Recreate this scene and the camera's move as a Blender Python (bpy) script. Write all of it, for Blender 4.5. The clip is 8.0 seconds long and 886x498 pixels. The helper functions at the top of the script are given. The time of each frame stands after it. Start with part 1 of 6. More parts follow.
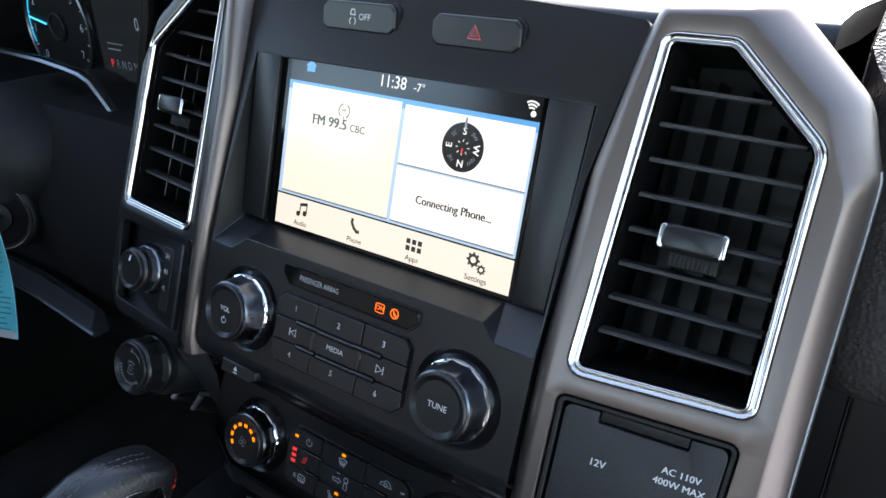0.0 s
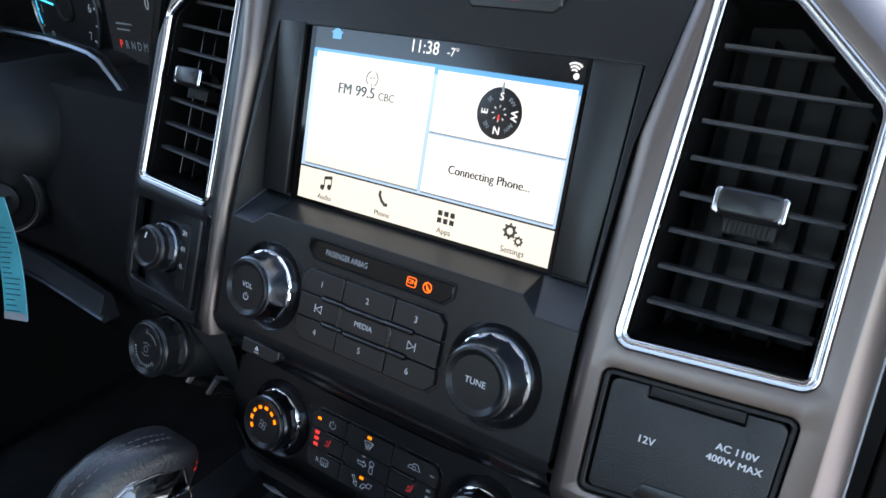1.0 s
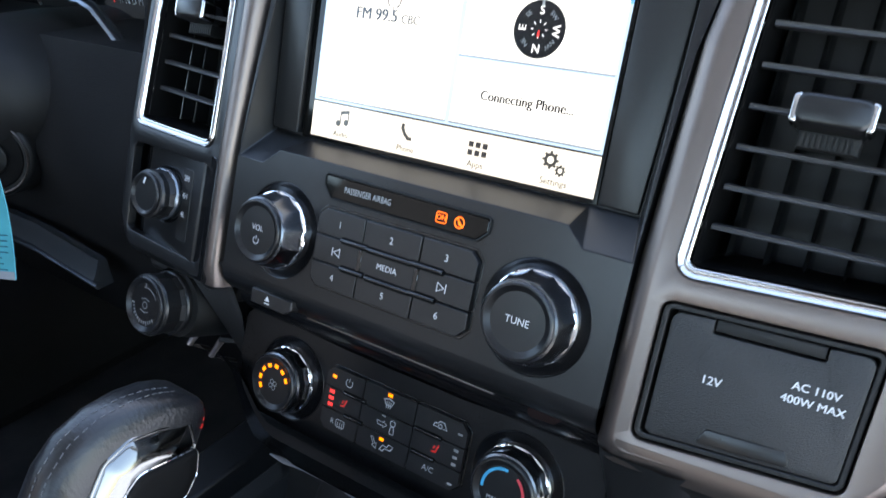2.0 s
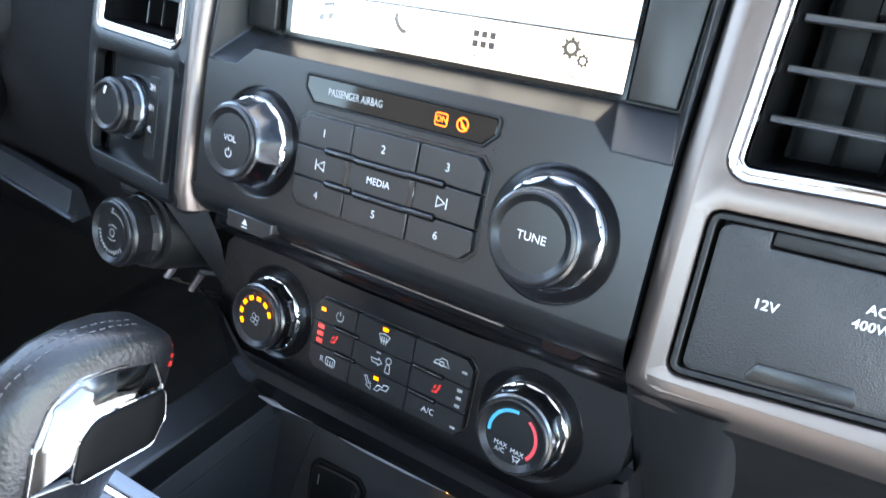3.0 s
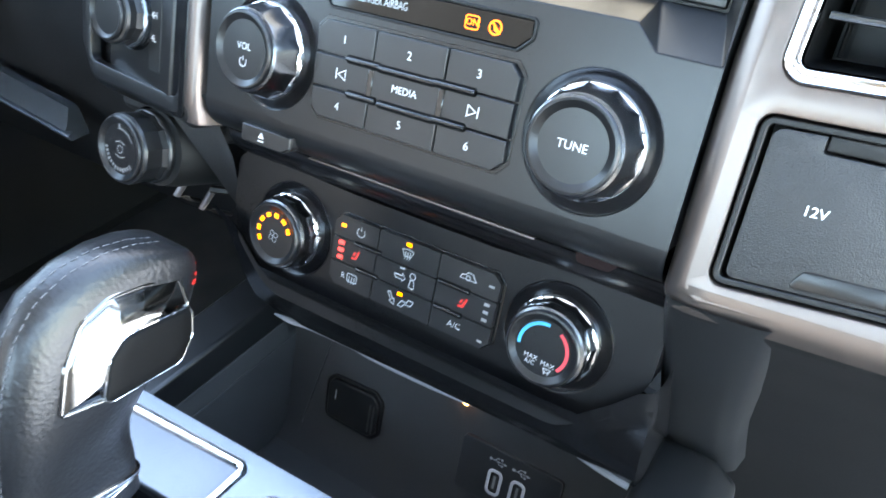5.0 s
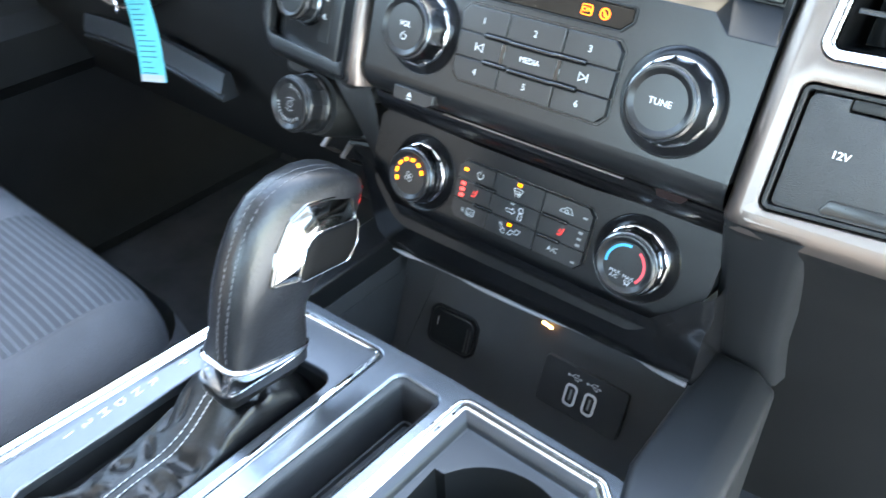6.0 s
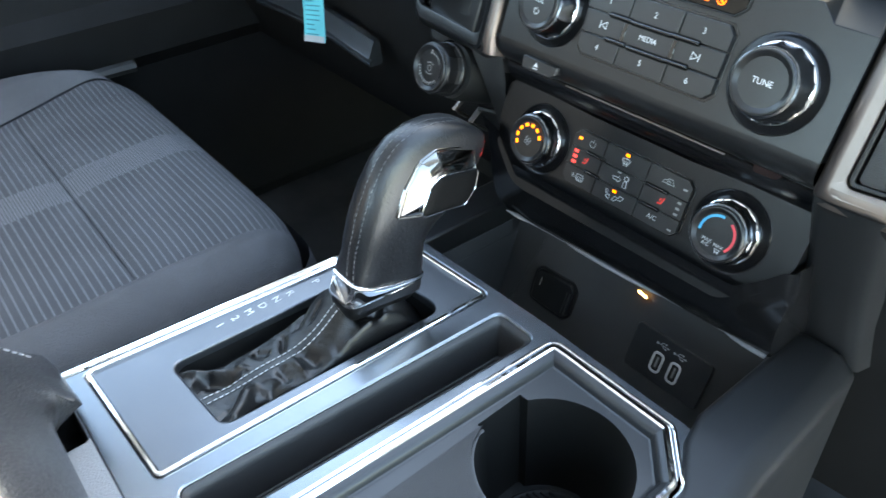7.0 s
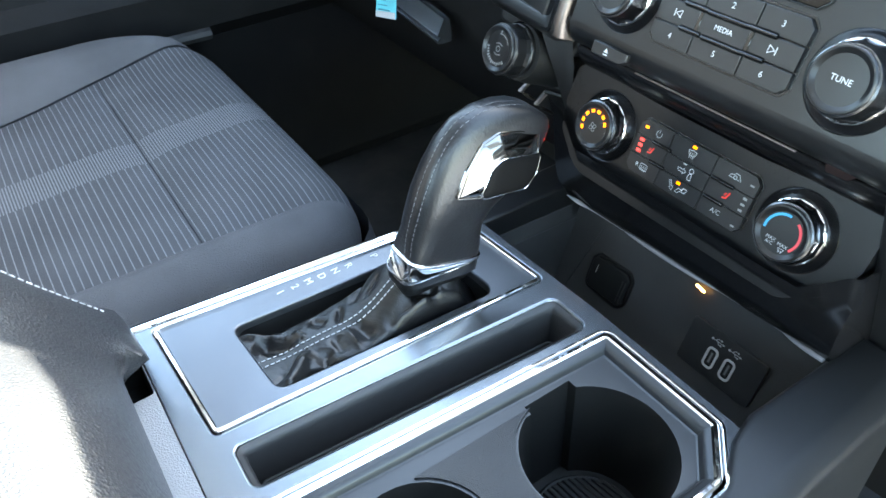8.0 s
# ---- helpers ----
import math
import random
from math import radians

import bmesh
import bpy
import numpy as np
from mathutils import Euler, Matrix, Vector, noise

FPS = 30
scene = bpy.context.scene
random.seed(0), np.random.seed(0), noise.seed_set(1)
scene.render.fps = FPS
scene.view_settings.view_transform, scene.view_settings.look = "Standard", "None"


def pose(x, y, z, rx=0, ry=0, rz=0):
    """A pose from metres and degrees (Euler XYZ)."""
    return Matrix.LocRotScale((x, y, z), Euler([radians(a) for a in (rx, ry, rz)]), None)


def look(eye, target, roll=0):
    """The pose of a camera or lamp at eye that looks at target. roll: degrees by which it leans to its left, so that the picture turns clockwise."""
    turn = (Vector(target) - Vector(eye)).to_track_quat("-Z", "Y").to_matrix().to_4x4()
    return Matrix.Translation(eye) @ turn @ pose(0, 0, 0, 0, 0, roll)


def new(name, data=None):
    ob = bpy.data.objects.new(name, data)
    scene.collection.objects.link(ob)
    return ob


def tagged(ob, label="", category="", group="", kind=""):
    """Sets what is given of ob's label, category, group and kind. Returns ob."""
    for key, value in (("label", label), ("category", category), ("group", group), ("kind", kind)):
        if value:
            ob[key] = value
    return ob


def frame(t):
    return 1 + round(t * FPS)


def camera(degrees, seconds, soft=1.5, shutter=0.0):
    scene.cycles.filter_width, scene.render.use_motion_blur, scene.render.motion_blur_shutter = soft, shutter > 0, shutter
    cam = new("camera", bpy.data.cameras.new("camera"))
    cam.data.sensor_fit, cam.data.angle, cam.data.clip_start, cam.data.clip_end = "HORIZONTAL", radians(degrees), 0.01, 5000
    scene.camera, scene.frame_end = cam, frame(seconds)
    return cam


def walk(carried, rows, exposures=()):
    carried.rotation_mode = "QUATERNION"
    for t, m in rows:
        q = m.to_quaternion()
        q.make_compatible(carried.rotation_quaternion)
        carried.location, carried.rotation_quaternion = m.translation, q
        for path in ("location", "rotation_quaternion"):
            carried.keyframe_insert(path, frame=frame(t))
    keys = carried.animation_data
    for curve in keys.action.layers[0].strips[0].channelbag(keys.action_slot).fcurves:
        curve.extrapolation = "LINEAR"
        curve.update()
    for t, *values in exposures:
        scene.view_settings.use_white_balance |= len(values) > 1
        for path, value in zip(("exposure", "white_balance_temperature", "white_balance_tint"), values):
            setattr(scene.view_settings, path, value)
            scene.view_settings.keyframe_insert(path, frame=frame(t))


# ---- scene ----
cam = camera(63.03, 8.0, shutter=0.5)
PATH = [
    (0, (0.25344, 0.25628, 0.83561), (-0.26654, 0.98721, 0.39361), -0.630),
    (0.5, (0.24396, 0.25543, 0.82719), (-0.27615, 0.98565, 0.38417), -0.593),
    (1, (0.23261, 0.25156, 0.81531), (-0.28456, 0.98384, 0.37225), -0.469),
    (1.5, (0.21920, 0.25349, 0.79567), (-0.29582, 0.98669, 0.35164), -0.468),
    (1.7, (0.21377, 0.25126, 0.78653), (-0.29532, 0.98884, 0.34290), -0.402),
    (2.8, (0.18799, 0.28040, 0.74043), (-0.31107, 0.99266, 0.24684), -0.553),
    (3, (0.18570, 0.28679, 0.73551), (-0.30657, 0.99013, 0.22268), -0.690),
    (3.5, (0.18082, 0.29522, 0.73004), (-0.29658, 0.98314, 0.18337), -0.699),
    (4, (0.17685, 0.29999, 0.72620), (-0.28794, 0.97623, 0.15466), -0.667),
    (4.2, (0.17517, 0.29809, 0.72603), (-0.28195, 0.97137, 0.14489), -0.612),
    (5.3, (0.16824, 0.25920, 0.73402), (-0.27795, 0.91357, 0.12352), -1.061),
    (5.5, (0.17539, 0.23643, 0.74022), (-0.27830, 0.88336, 0.12733), -1.125),
    (6, (0.20173, 0.18518, 0.76174), (-0.30524, 0.79067, 0.14825), -1.418),
    (6.5, (0.23060, 0.16340, 0.76987), (-0.34021, 0.70623, 0.15384), -1.839),
    (7, (0.24692, 0.14497, 0.77322), (-0.36894, 0.63299, 0.15471), -2.122),
    (7.5, (0.25121, 0.14193, 0.77970), (-0.38642, 0.58399, 0.14882), -2.409),
    (8, (0.24857, 0.14384, 0.77878), (-0.39860, 0.55567, 0.13725), -2.491),
]
EXPOSURES = [(0, 2.93, 7000, 11), (1.0, 3.1, 7000, 11), (1.7, 3.3, 7000, 11), (2.8, 4.6, 7350, 10), (4.2, 5.05, 7350, 8), (5.3, 5.2, 7400, 6), (6.0, 5.3, 7550, 5), (6.5, 5.4, 8300, 6), (7.0, 4.45, 7800, 3), (7.5, 4.65, 7650, 2), (8, 4.75, 7600, 2)]
walk(cam, [(t, look(eye, target, roll)) for t, eye, target, roll in PATH], EXPOSURES)

# ---- light ----
world = bpy.data.worlds.new("sky")
scene.world = world
world.use_nodes = True
wn = world.node_tree.nodes
sky = wn.new("ShaderNodeTexSky")
sky.sky_type, sky.sun_disc = "NISHITA", False
sky.sun_elevation, sky.sun_rotation = radians(27.4), radians(352)
wn["Background"].inputs[1].default_value = 0.15
world.node_tree.links.new(sky.outputs[0], wn["Background"].inputs[0])
sun = new("sun", bpy.data.lights.new("sun", "SUN"))
sun.data.energy, sun.data.angle, sun.data.color = 3.4, radians(1.0), (0.97, 0.985, 1.0)
sun.matrix_world = look((-0.14, 1.0, 0.522), (0, 0, 0))
tagged(sun, "low winter sun", "sun")


# ---- materials ----
def material(name, color, rough=0.5, metal=0.0, grain=0.0, scale=400.0, bump=0.0, vary=0.15, coat=0.0, wear=0.0, cells=False, spec=0.5):
    """Surface with a coarse tone drift, a fine grain and a relief."""
    m = bpy.data.materials.new(name)
    m.use_nodes = True
    nt = m.node_tree
    b = nt.nodes["Principled BSDF"]
    b.inputs["Metallic"].default_value = metal
    b.inputs["Coat Weight"].default_value = coat
    b.inputs["Specular IOR Level"].default_value = spec
    co = nt.nodes.new("ShaderNodeTexCoord")
    big = nt.nodes.new("ShaderNodeTexNoise")
    big.inputs["Scale"].default_value, big.inputs["Detail"].default_value = 14.0, 4.0
    nt.links.new(co.outputs["Object"], big.inputs["Vector"])
    ramp = nt.nodes.new("ShaderNodeValToRGB")
    lo, hi = [tuple(c * f for c in color) + (1,) for f in (1 - vary, 1 + vary)]
    ramp.color_ramp.elements[0].position, ramp.color_ramp.elements[0].color = 0.3, lo
    ramp.color_ramp.elements[1].position, ramp.color_ramp.elements[1].color = 0.7, hi
    nt.links.new(big.outputs["Fac"], ramp.inputs["Fac"])
    nt.links.new(ramp.outputs["Color"], b.inputs["Base Color"])
    fine = nt.nodes.new("ShaderNodeTexVoronoi" if cells else "ShaderNodeTexNoise")
    fine.inputs["Scale"].default_value = scale
    nt.links.new(co.outputs["Object"], fine.inputs["Vector"])
    out = fine.outputs["Distance"] if cells else fine.outputs["Fac"]
    mix = nt.nodes.new("ShaderNodeMath")
    mix.operation = "MULTIPLY_ADD"
    mix.inputs[1].default_value, mix.inputs[2].default_value = grain, rough - grain / 2
    nt.links.new(out, mix.inputs[0])
    rr = nt.nodes.new("ShaderNodeMath")
    rr.operation = "MULTIPLY_ADD"
    rr.inputs[1].default_value = wear
    nt.links.new(big.outputs["Fac"], rr.inputs[0])
    nt.links.new(mix.outputs[0], rr.inputs[2])
    nt.links.new(rr.outputs[0], b.inputs["Roughness"])
    if bump:
        bp = nt.nodes.new("ShaderNodeBump")
        bp.inputs["Strength"].default_value, bp.inputs["Distance"].default_value = bump, 0.0006
        nt.links.new(out, bp.inputs["Height"])
        nt.links.new(bp.outputs["Normal"], b.inputs["Normal"])
    return m


def creased(m, scale, strength):
    """Adds soft creases over a leather's fine grain."""
    nt = m.node_tree
    b = nt.nodes["Principled BSDF"]
    old = b.inputs["Normal"].links[0].from_socket
    co, mp = nt.nodes.new("ShaderNodeTexCoord"), nt.nodes.new("ShaderNodeMapping")
    mp.inputs["Scale"].default_value = scale
    nz, bp = nt.nodes.new("ShaderNodeTexNoise"), nt.nodes.new("ShaderNodeBump")
    nz.inputs["Scale"].default_value, nz.inputs["Detail"].default_value = 1.0, 3.0
    bp.inputs["Strength"].default_value, bp.inputs["Distance"].default_value = strength, 0.001
    nt.links.new(co.outputs["Object"], mp.inputs["Vector"])
    nt.links.new(mp.outputs["Vector"], nz.inputs["Vector"])
    nt.links.new(nz.outputs["Fac"], bp.inputs["Height"])
    nt.links.new(old, bp.inputs["Normal"])
    nt.links.new(bp.outputs["Normal"], b.inputs["Normal"])
    return m


def glow(name, color, strength):
    m = bpy.data.materials.new(name)
    m.use_nodes = True
    b = m.node_tree.nodes["Principled BSDF"]
    b.inputs["Base Color"].default_value = (*[c * 0.2 for c in color], 1)
    b.inputs["Emission Color"].default_value = (*color, 1)
    b.inputs["Emission Strength"].default_value = strength
    b.inputs["Roughness"].default_value = 0.15
    return m


CHARCOAL = material("charcoal_plastic", (0.0065, 0.0065, 0.007), 0.27, spec=0.37, grain=0.1, scale=1800, bump=0.05, wear=0.06)
DARK = material("dark_grained_plastic", (0.020, 0.020, 0.021), 0.48, grain=0.15, scale=1500, bump=0.25, cells=True)
GLASS = material("black_screen_glass", (0.003, 0.003, 0.003), 0.06, spec=0.22, grain=0.02, scale=200, vary=0.1)
LINING = material("black_door_vinyl", (0.009, 0.009, 0.0095), 0.75, spec=0.1, grain=0.1, scale=900, bump=0.4, cells=True)
LOWPANEL = material("smooth_dark_vinyl", (0.0075, 0.0075, 0.008), 0.55, spec=0.2, grain=0.1, scale=1500, bump=0.1)
DUCT = material("deep_black_plastic", (0.0025, 0.0025, 0.0026), 0.5, spec=0.08, grain=0.1, scale=900, bump=0.1)
TRAYMAT = material("black_tray_plastic", (0.027, 0.027, 0.0275), 0.5, spec=0.4, grain=0.12, scale=1400, bump=0.25, cells=True)
RUBBER = material("matt_black_plastic", (0.006, 0.006, 0.006), 0.55, spec=0.3, grain=0.1, scale=900, bump=0.1)
GLOSS = material("gloss_black_plastic", (0.006, 0.006, 0.006), 0.12, grain=0.02, scale=300, vary=0.1)
BUTTON = material("button_plastic", (0.008, 0.008, 0.0085), 0.32, spec=0.41, grain=0.08, scale=2200, bump=0.05)
PANEL = material("dark_satin_panel", (0.0055, 0.0055, 0.006), 0.27, spec=0.24, grain=0.1, scale=1800, bump=0.05, wear=0.06)
SILVER = material("satin_silver_paint", (0.143, 0.118, 0.107), 0.36, metal=0.9, grain=0.03, scale=2500, vary=0.04)
EDGE = material("satin_grey_edge", (0.26, 0.26, 0.27), 0.35, metal=0.3, grain=0.05, scale=2000)
GRAPHITE = material("graphite_satin_paint", (0.152, 0.165, 0.180), 0.25, metal=0.9, grain=0.06, scale=5000, bump=0.02, vary=0.06)
SKIRT = material("smoked_chrome", (0.125, 0.13, 0.14), 0.22, metal=1.0, grain=0.03, scale=900, vary=0.06)
PIANO = material("smooth_black_plastic", (0.004, 0.004, 0.0045), 0.24, spec=0.4, grain=0.05, scale=900, vary=0.1)
LEDGE = material("matt_charcoal_plastic", (0.006, 0.0065, 0.007), 0.36, spec=0.4, grain=0.08, scale=1800, bump=0.05)
CHEEK = material("smooth_charcoal_panel", (0.009, 0.0095, 0.0105), 0.42, spec=0.3, grain=0.1, scale=1800, bump=0.12, wear=0.05)
PLATE = material("gear_plate_paint", (0.112, 0.116, 0.126), 0.28, metal=0.85, grain=0.05, scale=4000, vary=0.08)
DECK = material("dark_satin_console_paint", (0.022, 0.023, 0.025), 0.34, metal=0.3, grain=0.06, scale=4000, bump=0.02, vary=0.08)
CHROME = material("chrome", (0.86, 0.86, 0.87), 0.05, metal=1.0, grain=0.02, scale=60, vary=0.02)
RINGCHROME = material("soft_chrome", (0.52, 0.505, 0.495), 0.09, metal=1.0, grain=0.03, scale=60, vary=0.03)
SMOKED = material("tinted_chrome", (0.15, 0.146, 0.142), 0.10, metal=1.0, grain=0.03, scale=60, vary=0.03)
FLAP = material("grained_black_plastic", (0.012, 0.012, 0.0125), 0.48, spec=0.4, grain=0.12, scale=1600, bump=0.3, cells=True)
GRIPHIDE = material("smooth_black_leather", (0.007, 0.007, 0.008), 0.27, spec=0.42, grain=0.06, scale=480, bump=0.11, cells=True, wear=0.10)
creased(GRIPHIDE, (150, 520, 380), 0.22)
GAITER = material("soft_black_leather", (0.005, 0.005, 0.0054), 0.29, spec=0.4, grain=0.1, scale=900, bump=0.16, cells=True, wear=0.08)
creased(GAITER, (420, 360, 400), 0.22)
ARMHIDE = material("pebbled_black_leather", (0.019, 0.020, 0.023), 0.42, grain=0.2, scale=620, bump=0.6, cells=True, wear=0.08)
GREYGRAIN = material("grey_grained_plastic", (0.17, 0.172, 0.18), 0.5, grain=0.15, scale=900, bump=0.5, cells=True)
PADDING = material("grained_soft_padding", (0.024, 0.0205, 0.0195), 0.58, spec=0.25, grain=0.15, scale=420, bump=1.0, cells=True, wear=0.05)
THREAD = material("pale_grey_thread", (0.33, 0.33, 0.34), 0.7, grain=0.1, scale=3000, bump=0.3)
GRIPTHREAD = material("grey_thread", (0.075, 0.075, 0.08), 0.7, grain=0.1, scale=3000, bump=0.3)
# black put in for the shade of narrow grooves and port openings
VOID = material("recess_shade_black", (0.002, 0.002, 0.002), 0.8, spec=0.1)
PALEPRINT = material("pale_grey_print", (0.31, 0.32, 0.33), 0.5, vary=0.04)
PRINT = material("white_print", (0.54, 0.54, 0.55), 0.5, vary=0.04)
GREYPRINT = material("grey_print", (0.22, 0.22, 0.22), 0.5, vary=0.04)
FABRIC = material("charcoal_seat_cloth", (0.035, 0.037, 0.043), 0.85, grain=0.1, scale=2500, bump=0.6, vary=0.2, cells=True, spec=0.2)
BOLSTER = material("grey_seat_cloth", (0.060, 0.061, 0.066), 0.85, grain=0.1, scale=1000, bump=0.9, vary=0.15, cells=True, spec=0.2)
TRIM = material("mid_grey_trim", (0.12, 0.12, 0.122), 0.6, grain=0.1, scale=900, bump=0.3)
CARPET = material("black_carpet", (0.032, 0.032, 0.034), 0.95, grain=0.05, scale=900, bump=0.8, vary=0.3, spec=0.1)
HEADLINER = material("grey_headliner_cloth", (0.42, 0.435, 0.45), 0.95, grain=0.05, scale=900, bump=0.3, spec=0.1)
AMBER = glow("amber_lamp", (1.0, 0.21, 0.004), 0.27)
RED = glow("red_lamp", (1.0, 0.05, 0.05), 0.12)
DIMRED = glow("dim_red_lamp", (0.8, 0.05, 0.05), 0.03)
ORANGE = glow("indicator_lamp", (1.0, 0.13, 0.004), 0.26)


# ---- mesh helpers; lengths in millimetres unless a world place is meant ----
LEANBACK = radians(20)
STACK = Matrix(((1, 0, 0, 0), (0, math.sin(LEANBACK), -math.cos(LEANBACK), 0.5), (0, math.cos(LEANBACK), math.sin(LEANBACK), 0.6), (0, 0, 0, 1)))
ALONG = Matrix.Identity(4)


def thing(name, label, category, m=ALONG, group="", kind=""):
    ob = new(name)
    ob.empty_display_size = 0.02
    ob.matrix_world = m
    return tagged(ob, label, category, group, kind)


def part(name, bm, mat, parent, label="", sharp=38, smooth=True, mm=True):
    """Links a bmesh, made in millimetres, as one mesh under its thing."""
    if mm:
        bmesh.ops.scale(bm, vec=(0.001,) * 3, verts=bm.verts)
    bmesh.ops.recalc_face_normals(bm, faces=bm.faces)
    flags = [f.smooth for f in bm.faces]
    me = bpy.data.meshes.new(name)
    bm.to_mesh(me)
    bm.free()
    me.materials.append(mat)
    if smooth:
        me.polygons.foreach_set("use_smooth", flags if any(flags) else [True] * len(flags))
        me.set_sharp_from_angle(angle=radians(sharp))
        # faces that lie level keep their own flat shading
        for p in me.polygons:
            if abs(p.normal.z) > 0.9999:
                p.use_smooth = False
    ob = new(name, me)
    if parent:
        ob.parent = parent
    return tagged(ob, label)


def fillet(poly, r, n=5):
    """Rounds the corners of a polygon; r is one radius or one for each corner."""
    out, k = [], len(poly)
    for i, p in enumerate(poly):
        ri = r[i] if isinstance(r, (list, tuple)) else r
        p = Vector(p[:2])
        a, b = (Vector(poly[i - 1][:2]) - p), (Vector(poly[(i + 1) % k][:2]) - p)
        ang = a.angle(b)
        if ri <= 0 or abs(math.pi - ang) < 0.02:
            out.append(tuple(p))
            continue
        d = min(ri / math.tan(ang / 2), a.length * 0.49, b.length * 0.49)
        r0 = d * math.tan(ang / 2)
        c = p + (a.normalized() + b.normalized()).normalized() * math.hypot(d, r0)
        s, e = p + a.normalized() * d - c, p + b.normalized() * d - c
        turn = math.atan2(s.x * e.y - s.y * e.x, s.dot(e))
        for j in range(n + 1):
            t = turn * j / n
            out.append((c.x + s.x * math.cos(t) - s.y * math.sin(t), c.y + s.x * math.sin(t) + s.y * math.cos(t)))
    return out


def offset(poly, d):
    """The polygon moved inwards by d (it must run anticlockwise)."""
    k, out = len(poly), []
    for i in range(k):
        p, a, b = Vector(poly[i]), Vector(poly[i - 1]), Vector(poly[(i + 1) % k])
        e, g = (p - a), (b - p)
        if e.length < 1e-6 or g.length < 1e-6:
            e = g = b - a
        e, g = e.normalized(), g.normalized()
        n1, n2 = Vector((-e.y, e.x)), Vector((-g.y, g.x))
        m = (n1 + n2)
        m = m / max(m.length_squared / 2, 0.3)
        out.append((p.x + m.x * d, p.y + m.y * d))
    return out


def box(x0, y0, x1, y1):
    return [(x0, y0), (x1, y0), (x1, y1), (x0, y1)]


def circle(x, y, r, n=40, a0=0.0, a1=2 * math.pi):
    return [(x + r * math.cos(a0 + (a1 - a0) * i / n), y + r * math.sin(a0 + (a1 - a0) * i / n)) for i in range(n)]


def loops(bm, rings, cap_first=False, cap_last=False, closed=True):
    """Skins equal-length rings of 3D points."""
    vs = [[bm.verts.new(p) for p in ring] for ring in rings]
    k = len(vs[0])
    for a, b in zip(vs, vs[1:]):
        for i in range(k if closed else k - 1):
            j = (i + 1) % k
            quad = [a[i], a[j], b[j], b[i]]
            if len({tuple(v.co) for v in quad}) > 2:
                bm.faces.new(quad)
    if cap_first:
        bm.faces.new(vs[0][::-1])
    if cap_last:
        bm.faces.new(vs[-1])
    return vs


def plate(outer, holes=(), front=0.0, back=-3.0, bevel=0.6, hole_bevel=None, seg=2, shape=None):
    """A plate with openings: outline and openings in u, v, thickness along w, its front edges rounded."""
    bm = bmesh.new()
    rim, edges = set(), []
    for n, ring in enumerate([outer, *holes]):
        vs = [bm.verts.new((x, y, front)) for x, y in ring]
        es = [bm.edges.new((vs[i], vs[(i + 1) % len(vs)])) for i in range(len(vs))]
        edges += es
        if n == 0:
            rim = {(round(x, 3), round(y, 3)) for x, y in ring}
    if holes:
        bmesh.ops.triangle_fill(bm, use_beauty=True, use_dissolve=False, edges=edges)
    else:
        bm.faces.new(bm.verts[:])
    faces = bm.faces[:]
    made = bmesh.ops.extrude_face_region(bm, geom=faces)
    for v in [g for g in made["geom"] if isinstance(g, bmesh.types.BMVert)]:
        v.co.z = back
    bmesh.ops.recalc_face_normals(bm, faces=bm.faces)
    fronts = [e for e in bm.edges if all(abs(v.co.z - front) < 1e-6 for v in e.verts) and len(e.link_faces) == 2 and e.calc_face_angle(0) > 0.8]
    key = lambda e: all((round(v.co.x, 3), round(v.co.y, 3)) in rim for v in e.verts)
    for some, size in (([e for e in fronts if not key(e)], bevel if hole_bevel is None else hole_bevel), ([e for e in fronts if key(e)], bevel)):
        some = [e for e in some if e.is_valid]
        if some and size > 0:
            bmesh.ops.bevel(bm, geom=some, offset=size, segments=seg, profile=0.5, affect="EDGES", clamp_overlap=True)
    # the front stays flat, the rounded edges are smooth
    bm.normal_update()
    for f in bm.faces:
        f.smooth = not (f.normal.z > 0.999 and abs(f.calc_center_median().z - front) < 0.01)
    if shape:
        for v in bm.verts:
            v.co = shape(*v.co)
    return bm


def lathe(profile, u=0.0, v=0.0, n=48, turn=0.0):
    """Turns a profile of (radius, w) about the axis through u, v."""
    bm = bmesh.new()
    rings = []
    for r, w in profile:
        rings.append([(u + max(r, 1e-4) * math.cos(turn + 2 * math.pi * i / n), v + max(r, 1e-4) * math.sin(turn + 2 * math.pi * i / n), w) for i in range(n)])
    loops(bm, rings, cap_first=True, cap_last=True)
    return bm


def strip(path, width, thick=0.25, w=0.0, bm=None, closed=False):
    """A flat printed line of that width along a path in u, v."""
    bm = bm or bmesh.new()
    pts = [Vector(p[:2]) for p in path]
    k = len(pts)
    left, right = [], []
    for i, p in enumerate(pts):
        a = pts[i - 1] if (i or closed) else None
        b = pts[(i + 1) % k] if (i < k - 1 or closed) else None
        d1 = (p - a).normalized() if a is not None else (b - p).normalized()
        d2 = (b - p).normalized() if b is not None else d1
        n = Vector((-(d1 + d2).y, (d1 + d2).x))
        n = n.normalized() * min(1.6, 1 / max(0.3, n.normalized().dot(Vector((-d1.y, d1.x))))) * width / 2
        left.append(p + n)
        right.append(p - n)
    for i in range(k if closed else k - 1):
        j = (i + 1) % k
        vs = [bm.verts.new((*q, w + thick)) for q in (left[i], left[j], right[j], right[i])]
        bm.faces.new(vs)
    return bm


def fill(polys, w, bm=None):
    bm = bm or bmesh.new()
    for p in polys:
        bm.faces.new([bm.verts.new((*q, w)) for q in p])
    return bm


